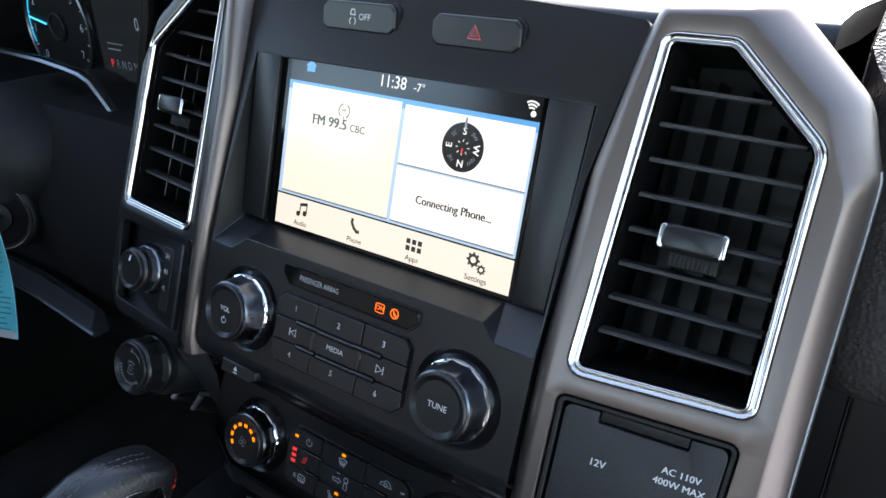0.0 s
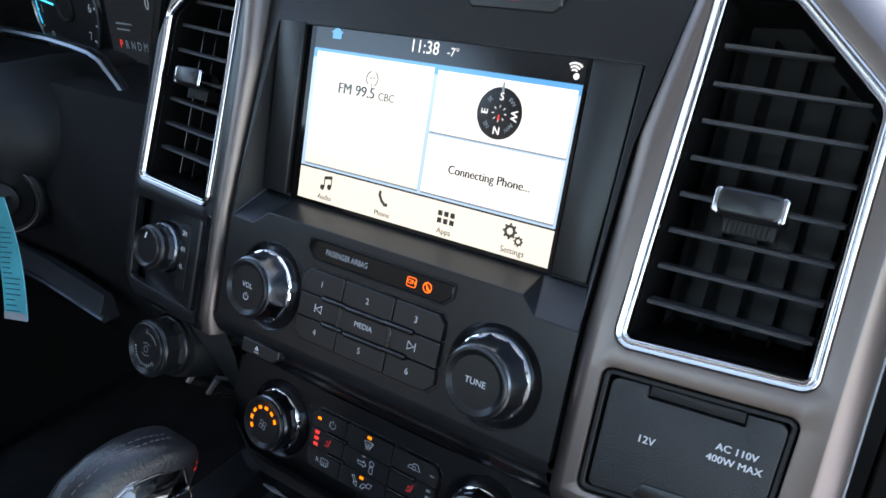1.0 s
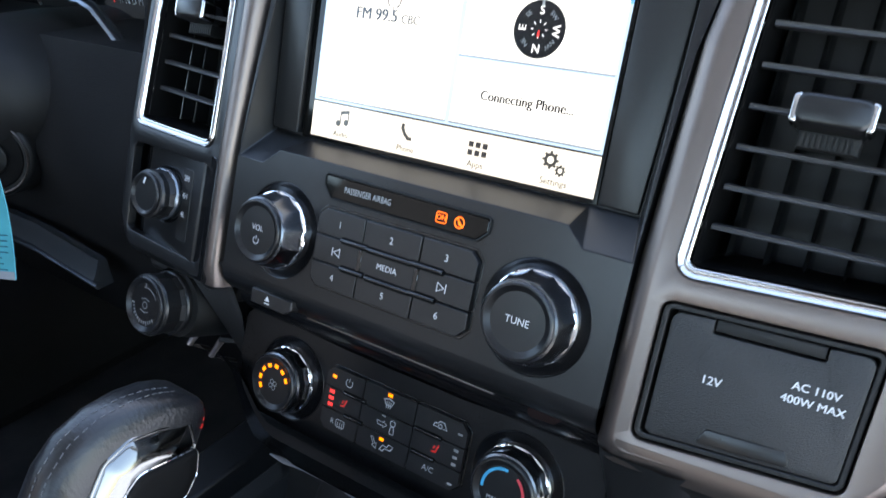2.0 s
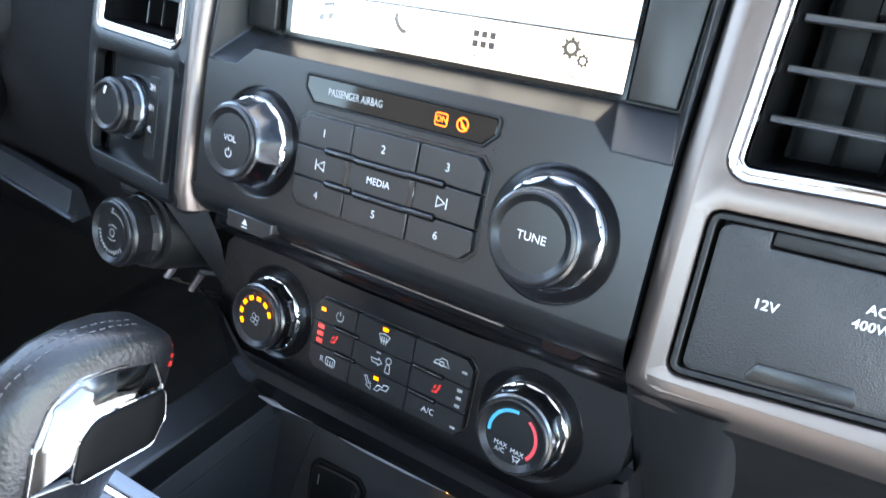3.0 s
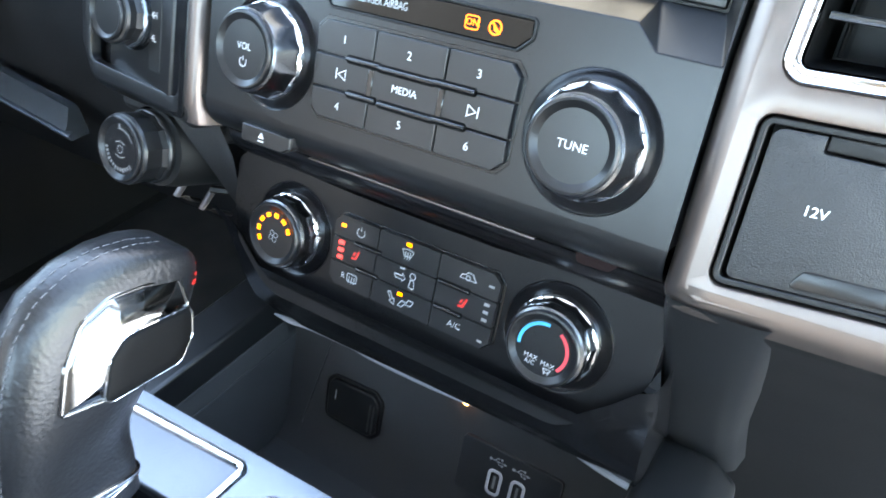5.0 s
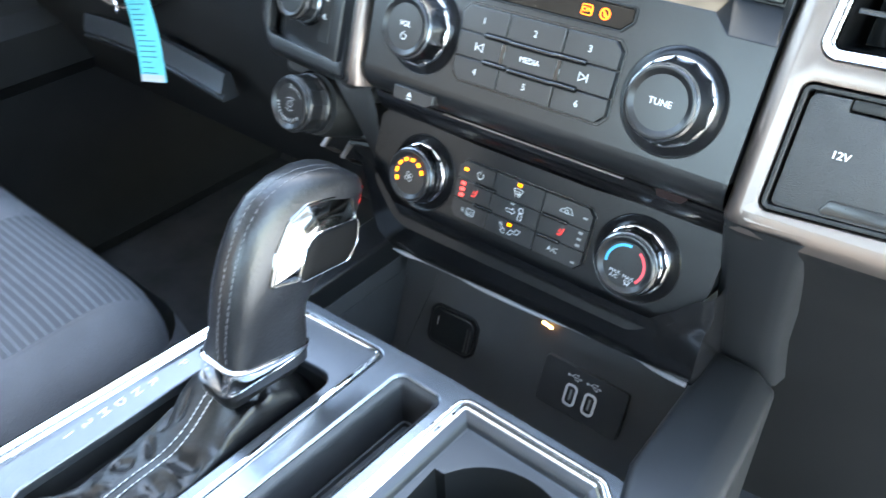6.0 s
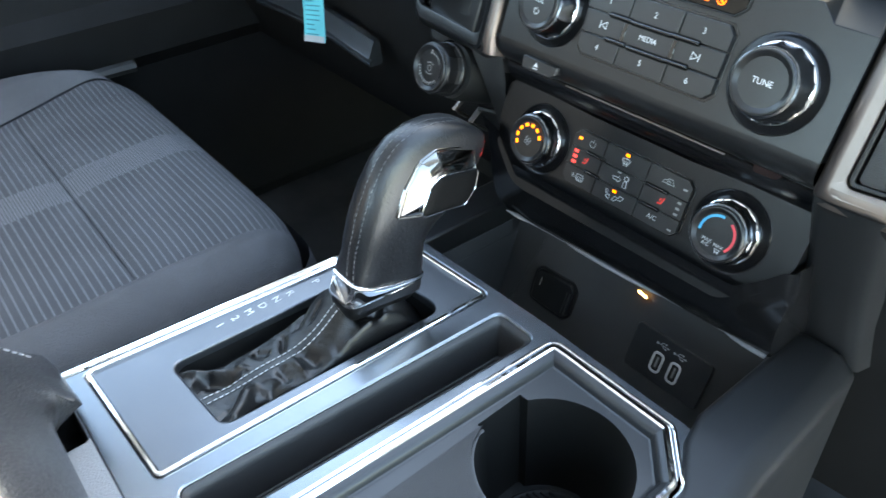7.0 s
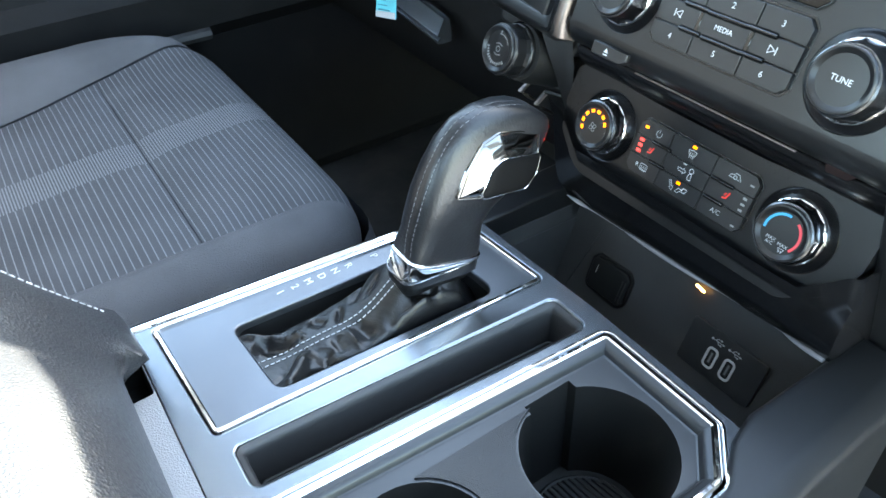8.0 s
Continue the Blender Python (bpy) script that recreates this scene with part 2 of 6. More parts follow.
def tube(path, r, n=6, closed=False, bm=None, flat=1.0):
    """A round bar along a path of 3D points."""
    bm = bm or bmesh.new()
    pts = [Vector(p) for p in path]
    rings, k = [], len(pts)
    for i, p in enumerate(pts):
        d = (pts[(i + 1) % k] if (closed or i < k - 1) else p) - (pts[i - 1] if (closed or i) else p)
        d.normalize()
        s = d.cross(Vector((0, 0, 1)))
        s = s.normalized() if s.length > 1e-3 else Vector((1, 0, 0))
        t = s.cross(d)
        rings.append([p + (s * math.cos(2 * math.pi * j / n) + t * flat * math.sin(2 * math.pi * j / n)) * r for j in range(n)])
    if closed:
        rings.append(rings[0])
    loops(bm, rings, not closed, not closed)
    return bm


def lettering(body, size, place, mat, parent, align="CENTER", turn=0.0, stretch=1.0, m=None, name="lettering", label="", bold=0.0, mm=True):
    """Printed characters in the built-in font, lying in the parent's u, v plane."""
    cu = bpy.data.curves.new("type", "FONT")
    cu.body, cu.size, cu.align_x, cu.align_y = body, size * 0.001, align, "CENTER"
    cu.resolution_u = 3
    tmp = bpy.data.objects.new("type", cu)
    me = bpy.data.meshes.new_from_object(tmp)
    bpy.data.objects.remove(tmp)
    bpy.data.curves.remove(cu)
    if bold:
        # heavier strokes: the characters laid twice, a hair apart
        bm = bmesh.new()
        bm.from_mesh(me)
        copy = bmesh.ops.duplicate(bm, geom=bm.verts[:] + bm.edges[:] + bm.faces[:])["geom"]
        bmesh.ops.translate(bm, vec=(bold * 0.002, 0, 0.00002), verts=[g for g in copy if isinstance(g, bmesh.types.BMVert)])
        bm.to_mesh(me)
        bm.free()
    me.name = name
    me.materials.append(mat)
    ob = new(name, me)
    ob.parent = parent
    x, y, z = (c * 0.001 for c in place)
    ob.matrix_local = m or (Matrix.Translation((x, y, z)) @ Matrix.Rotation(radians(turn), 4, "Z") @ Matrix.Diagonal((stretch, 1, 1, 1)))
    return tagged(ob, label)


def moved(bm, m):
    bmesh.ops.transform(bm, matrix=m, verts=bm.verts)
    return bm


def mirrored(bm, side, out=4.5):
    """The driver's side is the mirror image, a little further out."""
    if side < 0:
        bmesh.ops.scale(bm, vec=(-1, 1, 1), verts=bm.verts)
        bmesh.ops.translate(bm, vec=(-out, 0, 0), verts=bm.verts)
    return bm


# ---- cabin shell ----
def slab(name, mat, corners, thick, label, category, m=ALONG):
    """A flat panel through world corners (metres), with a thickness."""
    bm = bmesh.new()
    pts = [Vector(c) for c in corners]
    n = (pts[1] - pts[0]).cross(pts[2] - pts[0]).normalized() * thick
    loops(bm, [pts, [p + n for p in pts]], True, True)
    ob = part(name, bm, mat, None, label, mm=False, smooth=False)
    return tagged(ob, label, category, kind="structure")


slab("floor", CARPET, [(-0.95, -1.3, 0), (0.95, -1.3, 0), (0.95, 1.2, 0), (-0.95, 1.2, 0)], -0.03, "black carpeted cabin floor in deep shade", "floor")
slab("ceiling", HEADLINER, [(-0.95, -1.3, 1.34), (0.95, -1.3, 1.34), (0.95, 0.28, 1.34), (-0.95, 0.28, 1.34)], 0.03, "pale grey cloth headliner of the cabin", "ceiling")
slab("wall_front", CARPET, [(-0.95, 1.0, 0), (0.95, 1.0, 0), (0.95, 1.0, 0.80), (-0.95, 1.0, 0.80)], 0.03, "dark carpeted bulkhead in front of the footwells", "wall")


def side_wall(name, x, label):
    """A door side: trim below, a window opening above."""
    s = 1 if x > 0 else -1
    outer = [(-1300, 0), (1200, 0), (1200, 800), (1120, 830), (280, 1340), (-1300, 1340)]
    hole = fillet([(-1000, 800), (-160, 800), (-160, 1270), (-1000, 1270)], 40)
    # the passenger's door stands open, the driver's shows its window alone
    sill = 120 if s > 0 else 800
    hole2 = fillet([(-90, sill), (990, sill), (990, 800), (300, 1255), (-90, 1270)] if s > 0 else [(-90, 800), (990, 800), (300, 1255), (-90, 1270)], 40)
    bm = plate(outer, [hole, hole2], 0, -60, 2)
    moved(bm, Matrix(((0, 0, s, x * 1000), (1, 0, 0, 0), (0, 1, 0, 0), (0, 0, 0, 1))))
    return tagged(part(name, bm, TRIM, None, label), label, "wall", kind="structure")


side_wall("wall_west", -0.95, "black driver's side of the cabin with window openings")
side_wall("wall_east", 0.95, "grey passenger's side of the cabin with its door open")
bm = plate(box(-950, 0, 950, 1340), [fillet(box(-700, 850, 700, 1260), 60)], 0, -60, 2)
moved(bm, Matrix(((1, 0, 0, 0), (0, 0, 1, -1300), (0, 1, 0, 0), (0, 0, 0, 1))))
tagged(part("wall_rear", bm, TRIM, None, "rear cabin wall with a wide rear window"), "rear cabin wall with a wide rear window", "wall", kind="structure")
# snowy ground far outside the windows
slab("ground", material("packed_snow", (0.62, 0.64, 0.68), 0.8, grain=0.1, scale=3, bump=0.2), [(-900, -900, -0.7), (900, -900, -0.7), (900, 900, -0.7), (-900, 900, -0.7)], -0.2, "pale snowy ground outside the truck", "ground")

# driver's door lining
door = thing("door_1", "black moulded driver's door lining with a map pocket", "door", kind="structure")
bm = bmesh.new()
prof = [(0, -890), (30, -870), (230, -850), (330, -838), (360, -800), (420, -790), (440, -815), (560, -840), (830, -860)]
loops(bm, [[(x, y, z) for z, x in prof] for y in (-900, -300, 200, 500, 1000)], closed=False)
part("lining", bm, LINING, door, sharp=20)
bm = tube([(-795, -200, 352), (-790, 330, 356), (-800, 420, 350)], 9, 8)
part("pull_ledge", bm, DARK, door)

# ---- dashboard ----
dash = thing("dashboard", "black soft-grained truck dashboard above the footwells", "dashboard")
bm = bmesh.new()
prof = [(596, 772), (598, 780), (606, 784.5), (640, 785), (800, 778), (1000, 766), (1000, 750), (720, 764)]
loops(bm, [[(x, y + (d if y < 700 else 0), z - d * 0.1) for y, z in prof] for x, d in ((-215, 40), (-150, 40), (-128, 0), (0, 0), (128, 0), (150, 40), (205, 40))], True, True)
part("top_pad", bm, CHARCOAL, dash, "smooth black top pad", sharp=50)
# passenger's side, behind the right pillar: a soft pad with a rolled edge over the glove box
bm = bmesh.new()
prof = [(660, 622), (640, 611), (618, 608), (606, 610), (599.5, 617), (598.5, 628), (601, 642), (605, 655), (618, 690), (625, 740), (632, 783), (660, 800), (1000, 806), (1000, 622)]
# its top rolls down beside the pillar
fall = lambda z, cap: min(z, cap) if z < 700 else 700 + (z - 700) * (cap - 700) / 106
rings = []
for x, cap, roll in ((216, 784, 46), (218, 785, 34), (222, 779, 23), (227, 772, 14), (233, 764, 7), (241, 754, 2.4), (252, 747, 0.4), (270, 741, 0), (300, 736, 0), (500, 732, 0), (930, 728, 0)):
    rings.append([(x, y + (roll if y < 700 else 0), fall(z, cap) + 0.25 * (roll if z < 640 else 0)) for y, z in prof])
loops(bm, rings, True, True)
part("passenger_pad", bm, PADDING, dash, "grained brown-black passenger pad", sharp=50)
bm = bmesh.new()
prof = [(640, 430), (624, 520), (613, 590), (612, 606), (614, 618), (700, 620), (700, 430)]
loops(bm, [[(x, y, z) for y, z in prof] for x in (213, 249.5)], True, True)
part("filler_panel", bm, LOWPANEL, dash, "narrow black filler panel", sharp=50)
bm = bmesh.new()
loops(bm, [[(x, y + d, z) for y, z in prof] for x, d in ((251, 3), (251.6, 0.8), (253, 0), (600, 0), (930, 0))], True, True)
part("glove_box", bm, material("smooth_brown_grey_plastic", (0.026, 0.023, 0.022), 0.5, spec=0.3, grain=0.1, scale=1600, bump=0.15), dash, "smooth dark brown-grey glove box", sharp=50)
bm = bmesh.new()
prof = [(760, 862), (700, 856), (660, 850), (600, 838), (585, 826), (600, 812), (690, 806), (1000, 760), (1000, 806)]
loops(bm, [[(x, y, z) for y, z in prof] for x in (-930, -700, -400, -225)], True, True)
part("cluster_hood", bm, PADDING, dash)
# behind the stack
bm = plate(fillet([(-222, -60), (222, -60), (222, 190), (170, 205), (-170, 205), (-222, 190)], 8), (), -64, -200, 2)
moved(bm, Matrix.Scale(0.001, 4))
moved(bm, STACK)
part("core", bm, RUBBER, dash, mm=False)
# lower panel under the column
bm = bmesh.new()
prof = [(600, 655), (560, 560), (566, 500), (585, 440), (640, 330), (760, 250), (800, 500), (800, 655)]
loops(bm, [[(x, y, z) for y, z in prof] for x in (-930, -600, -380, -215)], True, True)
part("knee_panel", bm, LINING, dash, sharp=50)
bm = bmesh.new()
rings = []
for x, y, z in ((-640, 556, 470), (-560, 551, 478), (-470, 548, 481), (-372, 548, 470)):
    d = 6 if x < -600 else 0
    rings.append([(x, y + 12, z + 4), (x, y + 4, z + 5), (x, y - 2, z - 8), (x + d, y - 5, z - 12), (x, y + 1, z - 15), (x, y - 5, z - 18), (x, y - 3, z - 22), (x, y + 14, z - 22)])
loops(bm, rings, True, True)
part("trim_strip", bm, GRAPHITE, dash, "smooth dark grey trim strip")


# ---- centre stack, in its own leaning frame ----
def surf(u, v):
    """How far the outer pillars fall back from the radio's face; the driver's side turns away less."""
    a = abs(u)
    if u < 0:
        return -5 - 0.06 * max(0, a - 136) - 0.05 * max(0, v - 36) - 0.0016 * max(0, a - 222) ** 2
    return -5 - 0.165 * max(0, a - 136) - 0.08 * max(0, v - 36) - 0.0016 * max(0, a - 205) ** 2


VENT = fillet([(138, 37), (219, 40.5), (218, 158), (174, 198), (143, 197)], [7, 6, 14, 9, 6], 6)
POCKET = fillet([(137, -34), (215, -30), (217, 27), (137, 25)], 4, 4)
PILLAR = [(122, -50), (224, -46), (239, -22), (239, 150), (228, 183), (187, 222), (136, 211), (124, 130), (122, 40)]
CREASE = [(130, -42), (214, -40), (228, -20), (229, 140), (214, 173), (175, 208), (141, 205.5), (131.5, 130), (130, 40)]


def pillar(side):
    label = "satin dark silver pillar trim round the air vent" if side > 0 else "smooth black pillar trim with a slim silver strip"
    ob = thing("pillar_trim", label, "dashboard trim", STACK, "pillar trims")
    # the driver's side ends close outside the vent
    slim = lambda poly: [(min(u, 222) + 0.4 * max(0, u - 222), v) for u, v in poly] if side < 0 else poly
    out, core = fillet(slim(PILLAR), [8, 18, 20, 24, 24, 14, 5, 40, 0], 6), fillet(slim(CREASE), [6, 12, 14, 24, 18, 10, 4, 40, 0], 6)
    dense, inner = [], []
    for k in range(len(out)):
        p, q, a, b = out[k], out[(k + 1) % len(out)], core[k], core[(k + 1) % len(core)]
        n = max(1, int(math.dist(p, q) / 14))
        dense += [(p[0] + (q[0] - p[0]) * j / n, p[1] + (q[1] - p[1]) * j / n) for j in range(n)]
        inner += [(a[0] + (b[0] - a[0]) * j / n, a[1] + (b[1] - a[1]) * j / n) for j in range(n)]
    bend = lambda u, v, w: (u, v, w + surf(side * u, v))
    bm = plate(inner, [offset(VENT, -1.2), offset(POCKET, -1.0)], 0, -6, 0, 0.8, 2, bend)
    # from the crease the edge rolls over, broad and steep on the outer shoulder
    rings = []
    for t in (0, 0.06, 0.14, 0.26, 0.45, 0.7, 0.9, 1.0):
        ring = []
        for p, c in zip(dense, inner):
            deep = math.dist(p, c) * (1.15 if p[0] > 140 or p[1] > 195 else 0.6)
            ring.append(bend(c[0] + (p[0] - c[0]) * t, c[1] + (p[1] - c[1]) * t, -deep * (0.72 * t ** 1.5 + 0.28 * (1 - math.sqrt(1 - t * t)))))
        rings.append(ring)
    if side > 0:
        edge = [(u + 0.3, v, w + 0.2) for u, v, w in rings[-1] if u > 236]
        part("edge", tube(edge, 0.55, 6), EDGE, ob, "fine pale edge")
    rings.append([(u, v, w - 42) for u, v, w in rings[-1]])
    flat = set(bm.faces)
    loops(bm, rings)
    for f in bm.faces:
        if f not in flat:
            f.smooth = True
    part("panel", mirrored(bm, side), SILVER if side > 0 else CHARCOAL, ob, sharp=40)
    if side < 0:
        bm = bmesh.new()
        rings = []
        for k in range(27):
            v = -46 + 9.6 * k
            u = 123 + 0.012 * max(0, v - 40) + 10 * max(0, (v - 130) / 80) ** 1.3
            sink = -3.0 * max(0, (-30 - v) / 16) ** 2
            rings.append([bend(u + du, v, w + sink) for du, w in ((-3.4, -14), (-2.4, -6), (-0.8, -1.4), (0.4, 0.2), (1.4, 0.7), (4.2, 0.8), (7.0, 0.7), (7.8, 0.2), (8.2, -3))])
        loops(bm, rings, False, False, False)
        part("strip", mirrored(bm, side), SILVER, ob, "satin silver strip", sharp=70)
    return ob


right_pillar = pillar(1)
pillar(-1)
# under the socket cover the silver edge rolls down into a smooth dark panel
def roll_skin(rows):
    bm = bmesh.new()
    us = (124.5, 126, 128.5, 132, 137, 142, 150, 158, 172, 185, 210, 226, 236, 256, 290)
    loops(bm, [[(124.4, v, surf(124.5, -40) + w - 80)] + [(u, v, surf(u, -40) + w - max(0, 146 - u) * 0.5 * min(1, max(0, (-52 - v) / 30)) - 0.05 * max(0, 133 - u) ** 2) for u in us] for v, w in rows], closed=False)
    return bm


part("lower_edge", roll_skin(((-37.5, 0.3), (-40, 0.2), (-43, -0.3), (-46, -1.1), (-49, -2.6))), SILVER, right_pillar, sharp=80)
part("lower_roll", roll_skin(((-49, -2.6), (-51, -5), (-54, -10), (-60, -20), (-70, -36), (-84, -54), (-100, -74), (-130, -100), (-180, -140), (-240, -182), (-320, -235))), LOWPANEL, right_pillar, "smooth dark lower panel", sharp=80)


def air_vent(side):
    ob = thing("air_vent", "tall black air vent in a chrome ring with a chrome-tipped knob", "air vent", STACK, "tall dash vents")
    bend = lambda u, v, w: (u, v, w + surf(side * u, v))
    bm = bmesh.new()
    rings = []
    for d, w in ((-1.0, -6), (-1.0, 0.3), (-0.75, 0.9), (-0.3, 1.15), (0.2, 0.9), (0.7, 0.2), (1.3, -0.25), (1.9, -0.3), (2.4, 0.1), (2.9, 0.6), (3.4, 0.5), (3.8, -0.1), (4.3, -1.6), (4.7, -5)):
        rings.append([bend(x, y, w) for x, y in offset(VENT, d)])
    loops(bm, rings)
    part("chrome_ring", mirrored(bm, side), RINGCHROME, ob, "bright chrome ring", sharp=42)
    inner = offset(VENT, 5.5)
    bm = bmesh.new()
    loops(bm, [[bend(x, y, w) for x, y in offset(VENT, d)] for d, w in ((4.4, -1.2), (5.8, -20), (8, -60), (9, -110), (14, -230))], False, True)
    part("duct", mirrored(bm, side), DUCT, ob)
    # slats across, one every 16.6 mm
    def span(v):
        us = []
        for i in range(len(inner)):
            (x0, y0), (x1, y1) = inner[i - 1], inner[i]
            if (y0 - v) * (y1 - v) <= 0 and y0 != y1:
                us.append(x0 + (x1 - x0) * (v - y0) / (y1 - y0))
        return min(us) + 0.6, max(us) - 0.6
    for i in range(8):
        v = 58 + 16.6 * i if side > 0 else 61.5 + 17.2 * i
        a, b = span(min(v, 185))
        bm = bmesh.new()
        prof = [(-9.0, 0.0), (-8.6, 0.9), (-9.4, 1.2), (-14, 1.6), (-18, 1.4), (-18, -0.4), (-14, -1.0), (-9.4, -1.1), (-8.7, -0.8)]
        loops(bm, [[bend(u, v + dv + (0.055 * (u - 151) if side < 0 else 0), w) for w, dv in prof] for u in (a, (a + b) / 2, b)], True, True)
        part("slat", mirrored(bm, side), DARK, ob)
    for i in range(5):
        u = 150 + 15 * i
        bm = bmesh.new()
        top = 188 if u < 178 else 188 - (u - 178) * 0.9
        loops(bm, [[bend(u + du, v, w) for du, w in ((-0.7, -27), (0, -26), (0.7, -27), (1.3, -50), (-1.3, -50))] for v in (46, 110, top - 6)], True, True)
        part("vane", mirrored(bm, side), GLOSS, ob)
    # sliding knob on the middle slat
    kv, ku = (109.0, 177.0) if side > 0 else (116.5, 182.0)
    bm = plate(fillet(box(ku - 14, kv - 6, ku + 14, kv + 6), 4.5, 4), (), 4, -12, 2.0, None, 3, lambda u, v, w: bend(u, v + w * 0.15, w + 1 - 0.02 * (u - ku) ** 2))
    knob = part("knob", mirrored(bm, side), CHARCOAL, ob, "dark knob with chrome ends", sharp=50)
    for s in (-1, 1):
        bm = plate(fillet([(ku + s * 11.6, kv - 6.4), (ku + s * 14.6, kv - 5), (ku + s * 14.6, kv + 5), (ku + s * 11.6, kv + 6.4)][::s], 1.5, 3), (), 1.6, -8, 1.2, None, 3, lambda u, v, w: bend(u, v + w * 0.15, w))
        part("chrome_tip", mirrored(bm, side), RINGCHROME, knob, "chrome tip", sharp=50)
    bm = plate(box(ku - 11, kv - 14, ku + 11, kv - 7), (), -9, -20, 0.5, None, 1, bend)
    part("carriage", mirrored(bm, side), RUBBER, ob)
    for k in range(10):
        bm = plate(box(ku - 10 + 2 * k, kv - 13.4, ku - 8.8 + 2 * k, kv - 8), (), -8.2, -10, 0.2, None, 1, bend)
        part("rib", mirrored(bm, side), RUBBER, ob)
    return ob


air_vent(1)
air_vent(-1)

# socket cover under the right vent
cover = thing("socket_cover", "black hinged power socket cover with white lettering", "socket cover", STACK)
lean = lambda u, v, w: (u, v, w + surf(u, v))
part("frame", plate(POCKET, [offset(POCKET, 2.2)], -1.0, -22, 0.4, None, 1, lean), RUBBER, cover)
flap = fillet([(141, -31), (212.5, -27.5), (214, 24), (198, 23.2), (198, 17.5), (157, 17), (157, 22.6), (141, 22)], [3, 3, 4, 0.5, 1, 1, 0.5, 4], 4)
part("flap", plate(flap, (), -1.2, -8, 1.0, None, 2, lambda u, v, w: (u, v, w - 5 - 0.165 * (u - 136))), FLAP, cover)
part("hinge", plate(fillet([(157.6, 18), (197.4, 18.5), (197.4, 23.6), (157.6, 23)], 0.6, 2), (), -2.0, -8, 0.8, None, 2, lean), RUBBER, cover)
part("well", plate(POCKET, (), -18, -20, 0.2, None, 1, lean), RUBBER, cover)
bm = plate(fillet([(160, -28.6), (196, -27), (193, -20.5), (164, -21.5)], 1.5, 3), (), -0.7, -3, 0.5, None, 2, lean)
part("finger_pull", bm, CHARCOAL, cover)
tilt12 = Matrix.Rotation(math.atan(0.165), 4, "Y")
for word, u, v, s in (("12V", 161, -2.0, 5.0), ("AC 110V", 197.5, 5.8, 4.6), ("400W MAX", 197.5, 0.2, 4.6)):
    lettering(word, s, (0, 0, 0), PRINT, cover, m=Matrix.Translation((u * 0.001, v * 0.001, (surf(u, v) - 1.0) * 0.001)) @ tilt12, bold=0.08)

# ---- centre bezel with the screen's recess ----
bezel = thing("centre_stack", "charcoal satin centre stack fascia round the screen and radio", "dashboard trim", STACK)


def face(u, v):
    """The bezel's face: level with the radio below, leaning back above."""
    return -6.5 - (0.115 * (v - 46) if v > 46 else 0.0) - 0.0006 * max(0, v - 150) ** 2


def back(v):
    return -29.7 + (v - 55) * 0.058


OPENING = [(-120, 37), (-100, 37), (-88, 46), (88.5, 45.5), (97.5, 36.8), (120, 36.5), (119, 90), (118, 161), (-118, 161), (-119, 90)]
outer = [(-120.6, -29), (-60, -29), (0, -29), (60, -29), (120.6, -29), (120.6, 40), (122.4, 125), (133.5, 203), (70, 208), (0, 209), (-70, 208), (-133.5, 203), (-122.4, 125), (-120.6, 40)]
bm = plate(fillet(outer, [0, 0, 0, 0, 0, 0, 0, 4, 0, 0, 0, 4, 0, 0], 5), [OPENING, circle(-78.5, 2, 27, 48), circle(82.2, 0.6, 27, 48)], 0, -12, 0, 0.9, 2, lambda u, v, w: (u, v, w + face(u, v)))
part("face", bm, CHARCOAL, bezel, sharp=50)
INNER = [(-116, 56), (-89, 54), (-86.5, 54), (86.5, 54), (88, 54), (112, 53.5), (115, 110), (117.5, 163.5), (-117.5, 163.5), (-117, 110)]
bm = bmesh.new()
rim_verts = [bm.verts.new((u, v, face(u, v) - 0.3)) for u, v in OPENING]
deep_verts = [bm.verts.new((u, v, back(v))) for u, v in INNER]
for k in range(10):
    bm.faces.new([rim_verts[k], rim_verts[(k + 1) % 10], deep_verts[(k + 1) % 10], deep_verts[k]])
ribs = [e for e in bm.edges if len(e.link_faces) == 2]
bmesh.ops.bevel(bm, geom=ribs, offset=0.9, segments=3, profile=0.5, affect="EDGES", clamp_overlap=True)
part("recess", bm, LEDGE, bezel, sharp=70)
bm = bmesh.new()
bm.faces.new([bm.verts.new((u, v, back(v) - 0.6)) for u, v in offset(INNER, -1)])
part("backing", bm, RUBBER, bezel, smooth=False)
# flat side panels beside the glass
for name, o in (("side_panel", [(-115.5, 57), (-95.5, 56), (-95.5, 162.5), (-116.5, 162.5)]), ("side_panel", [(91.5, 55), (111, 54.5), (114.5, 110), (116.5, 162.5), (91.5, 162.5)])):
    high = 4.5 if o[0][0] < 0 else 1.4
    part(name, plate(fillet(o, 0.8, 2), (), 0, -3, 0.8, None, 2, lambda u, v, w: (u, v, back(v) + high + w)), LEDGE, bezel, sharp=50)
# rolled lower lip over the disc slot
bm = bmesh.new()
rings = []
for u in (-120.6, -108, -60, 0, 60, 108, 120.6):
    rings.append([(u, v, w) for v, w in ((-29, -6.5), (-32, -6.7), (-35, -7.5), (-38, -9.0), (-41, -11.6), (-43.4, -15), (-45, -19.5), (-45.5, -24), (-45.5, -30))])
loops(bm, rings, closed=False)
part("lip", bm, CHARCOAL, bezel, sharp=60)

# ---- touchscreen ----
touch = thing("touchscreen", "lit touchscreen with a home page in black glass", "screen", STACK @ Matrix.Translation((0, 0.055, -0.0292)) @ Matrix.Rotation(math.atan(0.058), 4, "X"))
